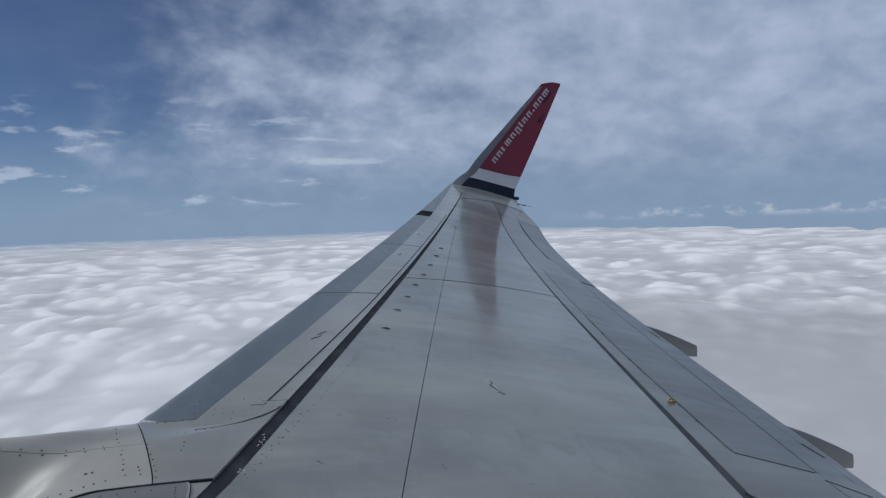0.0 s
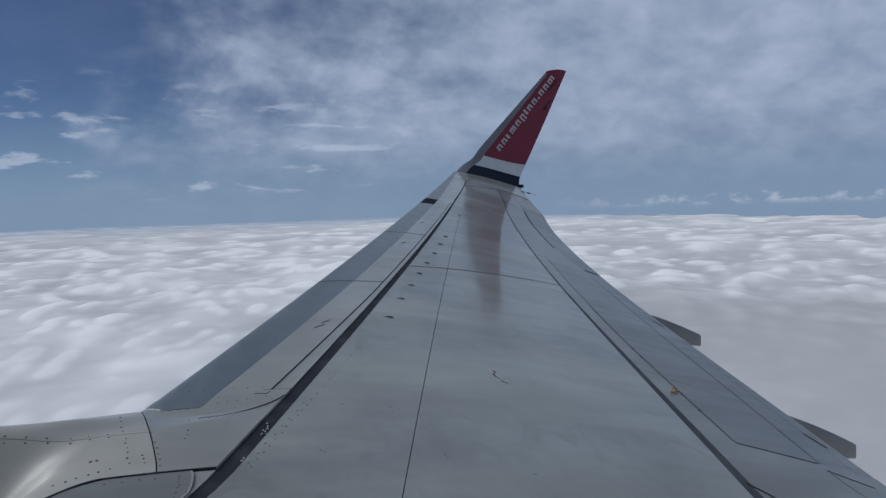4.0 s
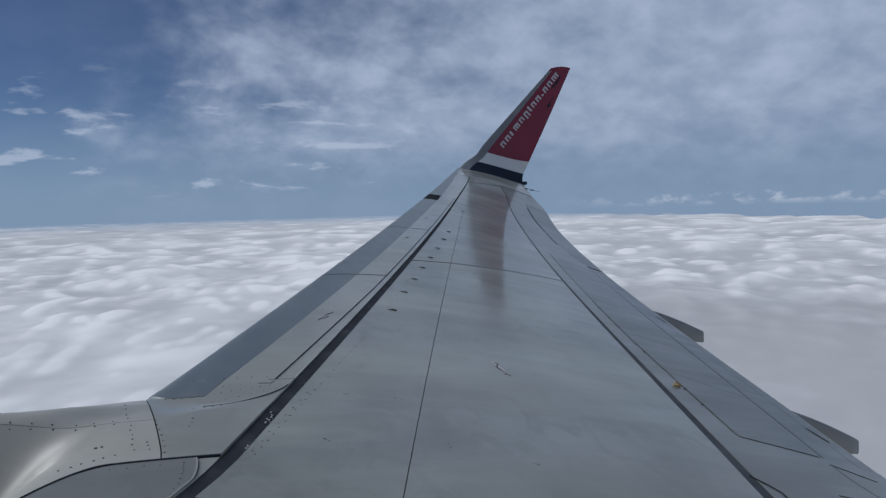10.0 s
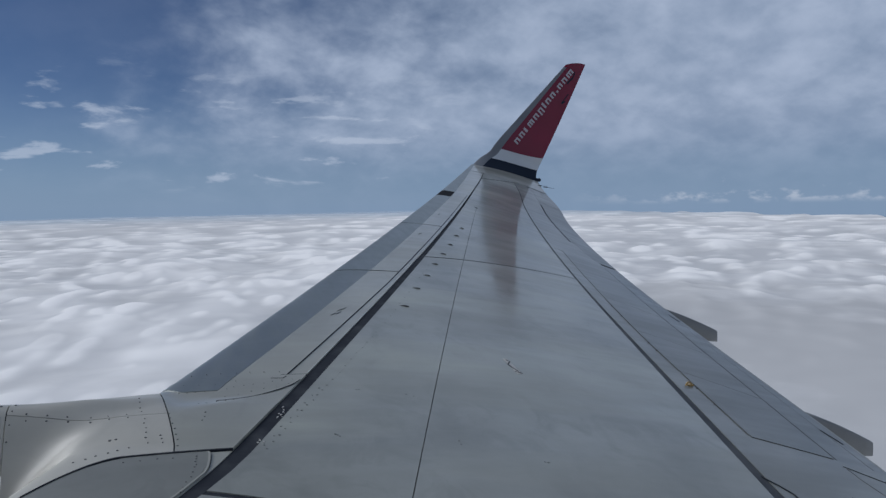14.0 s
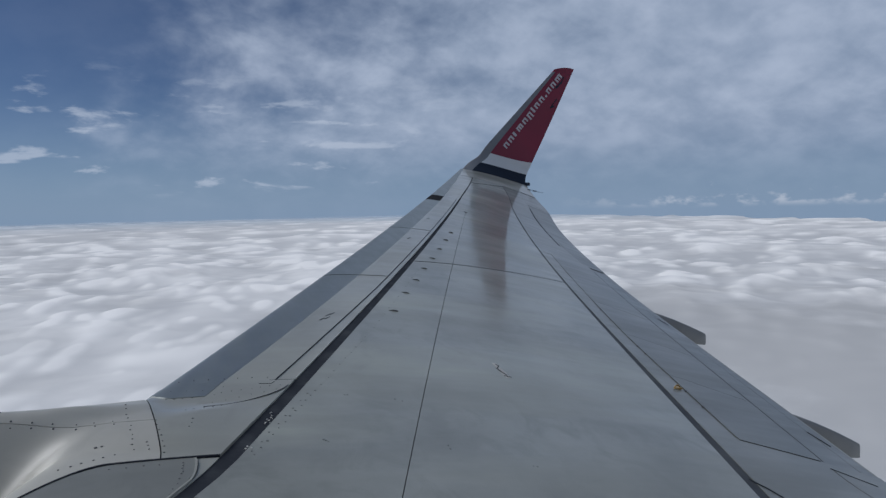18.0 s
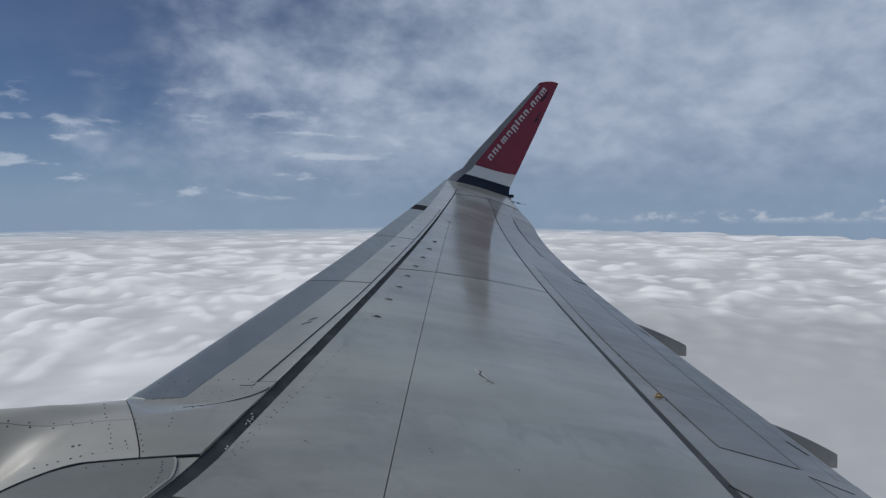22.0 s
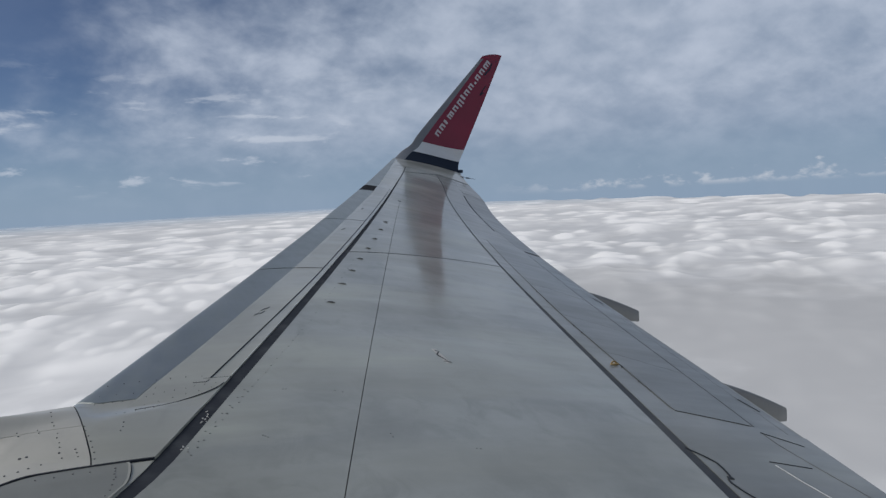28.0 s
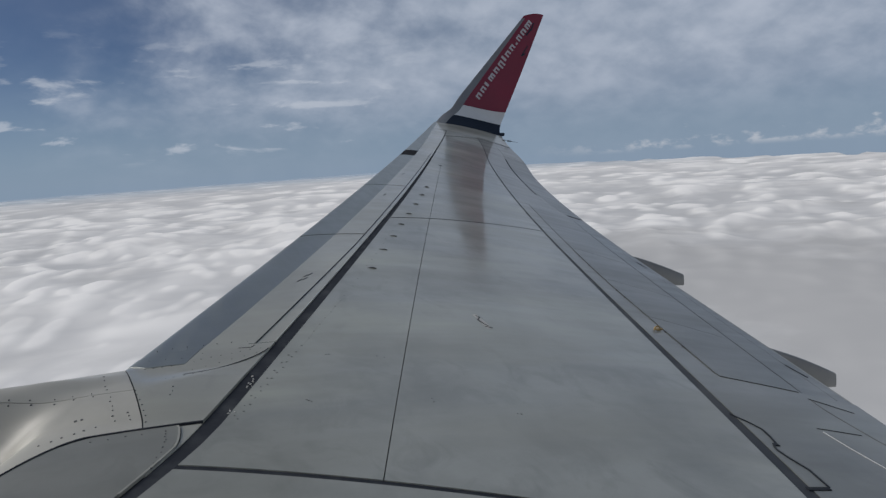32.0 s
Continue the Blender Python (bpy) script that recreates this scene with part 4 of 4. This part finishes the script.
def make_wick(at, direction, length, mat_body):
    ob = thing("static_wick", tuple(at), "thin dark static discharge wick at the wing tip", "wick", "static wicks")
    d = np.array(direction) / np.linalg.norm(direction)
    a = np.cross(d, (0, 0, 1.0))
    a /= np.linalg.norm(a)
    b = np.cross(d, a)
    verts, faces, m = [], [], 6
    for t, r in ((0, 0.010), (0.35, 0.009), (0.4, 0.0045), (1.0, 0.003)):
        verts += [tuple(np.array(at) + d * length * t + (a * math.cos(2 * math.pi * j / m) + b * math.sin(2 * math.pi * j / m)) * r) for j in range(m)]
    for i in range(3):
        faces += [[i * m + j, i * m + (j + 1) % m, (i + 1) * m + (j + 1) % m, (i + 1) * m + j] for j in range(m)]
    faces += [list(range(m))[::-1], list(range(3 * m, 4 * m))]
    mesh_ob("rod", verts, faces, mat_body, ob)


tip_end = np.array(surface(1.0, 15.0))
make_wick(tip_end + np.array((-0.06, 0.0, 0.02)), (1, 0.1, -0.12), 0.24, RUBBER)
make_wick(tip_end + np.array((-0.10, -0.35, -0.02)), (1, 0.1, -0.15), 0.26, RUBBER)


def make_tail_light():
    """Dark block with the rear position lamp at the foot of the winglet."""
    p = along(0.55, 1)
    ob = thing("tail_lamp", tuple(p), "dark housing of the rear position lamp at the winglet foot", "lamp")
    rows = []
    for t, w in ((-0.16, 0.7), (-0.05, 1.0), (0.06, 1.0), (0.085, 0.75)):
        rows.append([(p[0] + t, p[1] + 0.05 * w * math.copysign(abs(math.cos(q)) ** 0.5, math.cos(q)), p[2] + 0.04 * w * math.copysign(abs(math.sin(q)) ** 0.5, math.sin(q)))
                     for q in (2 * math.pi * j / 12 for j in range(12))])
    m = 12
    verts = [v for r in rows for v in r]
    faces = [[i * m + j, i * m + (j + 1) % m, (i + 1) * m + (j + 1) % m, (i + 1) * m + j] for i in range(3) for j in range(m)]
    faces += [list(range(m))[::-1], list(range(3 * m, 4 * m))]
    mesh_ob("housing", verts, faces, NAVY, ob, "", True, 2)


make_tail_light()

# ------------------------------------------------------------------ sea of cloud below


def lattice(seed):
    rng = np.random.RandomState(seed)
    return rng.rand(256, 256)


def value_noise(x, y, table):
    xi, yi = np.floor(x).astype(int), np.floor(y).astype(int)
    fx, fy = x - xi, y - yi
    fx, fy = fx ** 3 * (fx * (6 * fx - 15) + 10), fy ** 3 * (fy * (6 * fy - 15) + 10)
    a, b = table[xi % 256, yi % 256], table[(xi + 1) % 256, yi % 256]
    c, d = table[xi % 256, (yi + 1) % 256], table[(xi + 1) % 256, (yi + 1) % 256]
    return (a * (1 - fx) + b * fx) * (1 - fy) + (c * (1 - fx) + d * fx) * fy


DECK_Z = -64.0


def mounds(x, y, seed):
    """Soft round heads of uneven size, at most one to a cell, each 0 to 1 high."""
    px, py, size = lattice(seed), lattice(seed + 1), lattice(seed + 2)
    xi, yi = np.floor(x).astype(int), np.floor(y).astype(int)
    top = np.zeros_like(x)
    for i in (-1, 0, 1):
        for j in (-1, 0, 1):
            a, b = (xi + i) % 256, (yi + j) % 256
            r = 0.22 + 0.16 * size[a, b]
            d2 = ((xi + i + px[a, b] - x) ** 2 + (yi + j + py[a, b] - y) ** 2) / (2 * r * r)
            top += np.clip(size[a, b] * 1.7 - 0.7, 0, 1) * np.exp(-d2)
    return np.minimum(top, 1.3)


def deck_form(x, y, spacing):
    """Height of the cloud tops, and the tone painted on them, lighter on the heads (0 to 1)."""
    wx = 26 * (value_noise(x / 48, y / 48, lattice(21)) + 0.4 * value_noise(x / 17, y / 17, lattice(23)))
    wy = 26 * (value_noise(x / 48, y / 48, lattice(22)) + 0.4 * value_noise(x / 17, y / 17, lattice(24)))
    swell = np.zeros_like(x)
    for k, (size, amp) in enumerate(((700, 7), (250, 10), (110, 11), (52, 3.2), (24, 1.6), (12, 0.9))):
        c, d = math.cos(0.65 * k + 0.3), math.sin(0.65 * k + 0.3)
        a, b = (c * (x + wx) - d * (y + wy)) / size + 3.1 * k, (d * (x + wx) + c * (y + wy)) / size + 7.7 * k
        swell += amp * (value_noise(a, b, lattice(3 + k)) - 0.5) * np.clip(size / spacing / 1.5 - 0.6, 0, 1)
    group = np.clip((value_noise(x / 300 + 9, y / 300 + 28.5, lattice(50)) - 0.34) / 0.22, 0.42, 1)
    # the heads are fanned out and stretched to look round from the camera
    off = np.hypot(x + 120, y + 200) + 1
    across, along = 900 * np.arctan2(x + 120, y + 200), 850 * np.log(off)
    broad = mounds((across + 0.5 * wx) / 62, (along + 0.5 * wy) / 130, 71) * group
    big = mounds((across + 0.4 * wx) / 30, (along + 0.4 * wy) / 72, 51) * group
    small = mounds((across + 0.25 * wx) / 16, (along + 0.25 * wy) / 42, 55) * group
    puffs = 9 * np.tanh((4.6 * broad + 3.6 * big + 3.2 * small) / 9)
    fluff = value_noise((x + wx) / 14, (y + wy) / 14, lattice(60)) - 0.5
    # grey patches worked into the painted tone near the wing
    thin = np.clip((value_noise((x + 2 * wx) / 150 + 9, (y + 2 * wy) / 210 + 4, lattice(63)) - 0.52) / 0.25, 0, 1) * np.clip(1.5 - np.hypot(x, y) / 900, 0, 1)
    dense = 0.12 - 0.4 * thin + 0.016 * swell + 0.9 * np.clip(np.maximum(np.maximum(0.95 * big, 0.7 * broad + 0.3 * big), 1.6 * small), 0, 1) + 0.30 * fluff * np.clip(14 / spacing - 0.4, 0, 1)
    # close below the wing the painted tone is evened out
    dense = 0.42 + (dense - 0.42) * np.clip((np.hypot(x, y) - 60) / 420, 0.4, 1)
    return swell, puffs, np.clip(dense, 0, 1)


def make_deck():
    fine = np.radians(np.linspace(-60, 22, 700))           # heading of the view, measured from +y towards -x
    coarse = np.radians(np.linspace(22, 300, 100))[1:-1]
    ang = np.concatenate([fine, coarse])
    dip = np.linspace(0, 1, 640)
    heading = np.degrees(-ang)                              # clockwise from +y
    reach = np.interp(heading, (-300, 24, 34, 44, 54, 75), (4850, 4850, 3600, 2700, 2150, 1900))
    reach *= 1 - 0.12 * value_noise(heading * 0.9 + 40, heading * 0 + 3.3, lattice(40))
    near = np.array([120, 70, 30, 0.5])
    A = np.repeat(ang[None, :], 644, 0)
    R = np.concatenate([1 / (1 / reach[None, :] + (1 / 170 - 1 / reach[None, :]) * dip[:, None]), np.repeat(near[:, None], len(ang), 1)])
    X, Y = -np.sin(A) * R, np.cos(A) * R
    spacing = np.maximum(np.abs(np.gradient(R, axis=0)), R * 0.002)
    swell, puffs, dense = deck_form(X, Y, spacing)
    Z = DECK_Z + swell * np.clip(R / 800, 0.12, 1) / (1 + (R / 2200) ** 2) + puffs * np.clip((R - 240) / 330, 0.06, 1.0) / (1 + (R / 3400) ** 2)
    na, nr = len(ang), len(R)
    verts = np.stack([X, Y, Z], 2).reshape(-1, 3)
    i, j = np.meshgrid(np.arange(nr - 1), np.arange(na), indexing="ij")
    j2 = (j + 1) % na
    faces = np.stack([i * na + j, (i + 1) * na + j, (i + 1) * na + j2, i * na + j2], 2).reshape(-1, 4)
    m = Nodes("cloud_white", (0.9, 0.9, 0.91), 1.0)
    n, l = m.nt.nodes, m.nt.links
    # shading painted into the colour: grey in the hollows, white on the heads
    tone = n.new("ShaderNodeAttribute")
    tone.attribute_name = "painted_tone"
    cloud = m.mix(m.range(tone.outputs["Fac"], 0.05, 0.95), (0.60, 0.603, 0.605), (0.99, 0.975, 0.945))
    # grey shade painted into the colour over a wide stretch off the trailing edge
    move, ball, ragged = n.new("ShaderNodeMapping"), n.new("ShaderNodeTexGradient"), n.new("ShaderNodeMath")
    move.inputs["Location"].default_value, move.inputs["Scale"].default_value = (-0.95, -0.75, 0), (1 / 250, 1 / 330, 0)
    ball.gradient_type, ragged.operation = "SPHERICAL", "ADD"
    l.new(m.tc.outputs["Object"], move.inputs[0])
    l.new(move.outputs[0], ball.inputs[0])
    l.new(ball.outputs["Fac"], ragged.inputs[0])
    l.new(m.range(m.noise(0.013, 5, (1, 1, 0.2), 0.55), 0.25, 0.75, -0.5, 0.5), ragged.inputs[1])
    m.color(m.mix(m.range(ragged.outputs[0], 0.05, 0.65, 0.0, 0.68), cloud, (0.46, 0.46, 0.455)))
    m.p.inputs["Specular IOR Level"].default_value = 0.0
    # light scattered within the cloud softens the shading of its forms
    shape, lift, unit = n.new("ShaderNodeNewGeometry"), n.new("ShaderNodeVectorMath"), n.new("ShaderNodeVectorMath")
    lift.operation, unit.operation = "MULTIPLY_ADD", "NORMALIZE"
    lift.inputs[1].default_value, lift.inputs[2].default_value = (0.17, 0.17, 0.17), (0, 0, 0.83)
    l.new(shape.outputs["Normal"], lift.inputs[0])
    l.new(lift.outputs[0], unit.inputs[0])
    l.new(unit.outputs[0], m.p.inputs["Normal"])
    # distance haze imitated by alpha: the deck fades out towards its far edge
    away = n.new("ShaderNodeVectorMath")
    away.operation = "LENGTH"
    l.new(m.tc.outputs["Object"], away.inputs[0])
    l.new(m.range(away.outputs["Value"], 2400, 4700, 1.0, 0.10), m.p.inputs["Alpha"])
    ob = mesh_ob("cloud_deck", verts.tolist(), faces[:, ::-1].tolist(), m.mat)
    ob.data.attributes.new("painted_tone", "FLOAT", "POINT").data.foreach_set("value", dense.reshape(-1).astype(np.float32))
    tagged(ob, "unbroken bright white sea of billowing cloud tops far below", "clouds", kind="structure")


make_deck()


# ------------------------------------------------------------------ the cabin wall behind the view


def make_fuselage():
    """A plain length of fuselage side with a window opening, through which the view looks out."""
    cy, cz, r = -1.75, -0.30, 1.90
    us = np.linspace(-6.0, 7.0, 14).tolist() + [-0.28, 0.30]
    us = sorted(us)
    win = (math.asin((0.24 - cz) / r), math.asin((-0.22 - cz) / r))
    angs = sorted(np.linspace(-1.25, 1.35, 24).tolist() + list(win))

    def shell(radius):
        return np.array([[(x, cy + radius * math.cos(a), cz + radius * math.sin(a)) for a in angs] for x in us])

    outer, inner = shell(r), shell(r - 0.09)
    nx, na = len(us), len(angs)
    verts = [tuple(p) for p in outer.reshape(-1, 3)] + [tuple(p) for p in inner.reshape(-1, 3)]
    faces = []
    i0, j0, j1 = us.index(-0.28), angs.index(win[1]), angs.index(win[0])
    n = nx * na
    hole = lambda i, j: i0 <= i < us.index(0.30) and j0 <= j < j1
    for i in range(nx - 1):
        for j in range(na - 1):
            if hole(i, j):
                continue
            q = [i * na + j, (i + 1) * na + j, (i + 1) * na + j + 1, i * na + j + 1]
            faces += [q, [n + k for k in q[::-1]]]
    ring = [(i, j0) for i in range(i0, us.index(0.30) + 1)] + [(us.index(0.30), j) for j in range(j0 + 1, j1 + 1)]
    ring += [(i, j1) for i in range(us.index(0.30) - 1, i0 - 1, -1)] + [(i0, j) for j in range(j1 - 1, j0, -1)]
    for (a, b), (c, d) in zip(ring, ring[1:] + ring[:1]):
        faces.append([a * na + b, c * na + d, n + c * na + d, n + a * na + b])
    ob = mesh_ob("wall_fuselage", verts, faces, WHITE, None, "", True)
    tagged(ob, "plain white curved fuselage wall with a window opening", "wall", kind="structure")


make_fuselage()
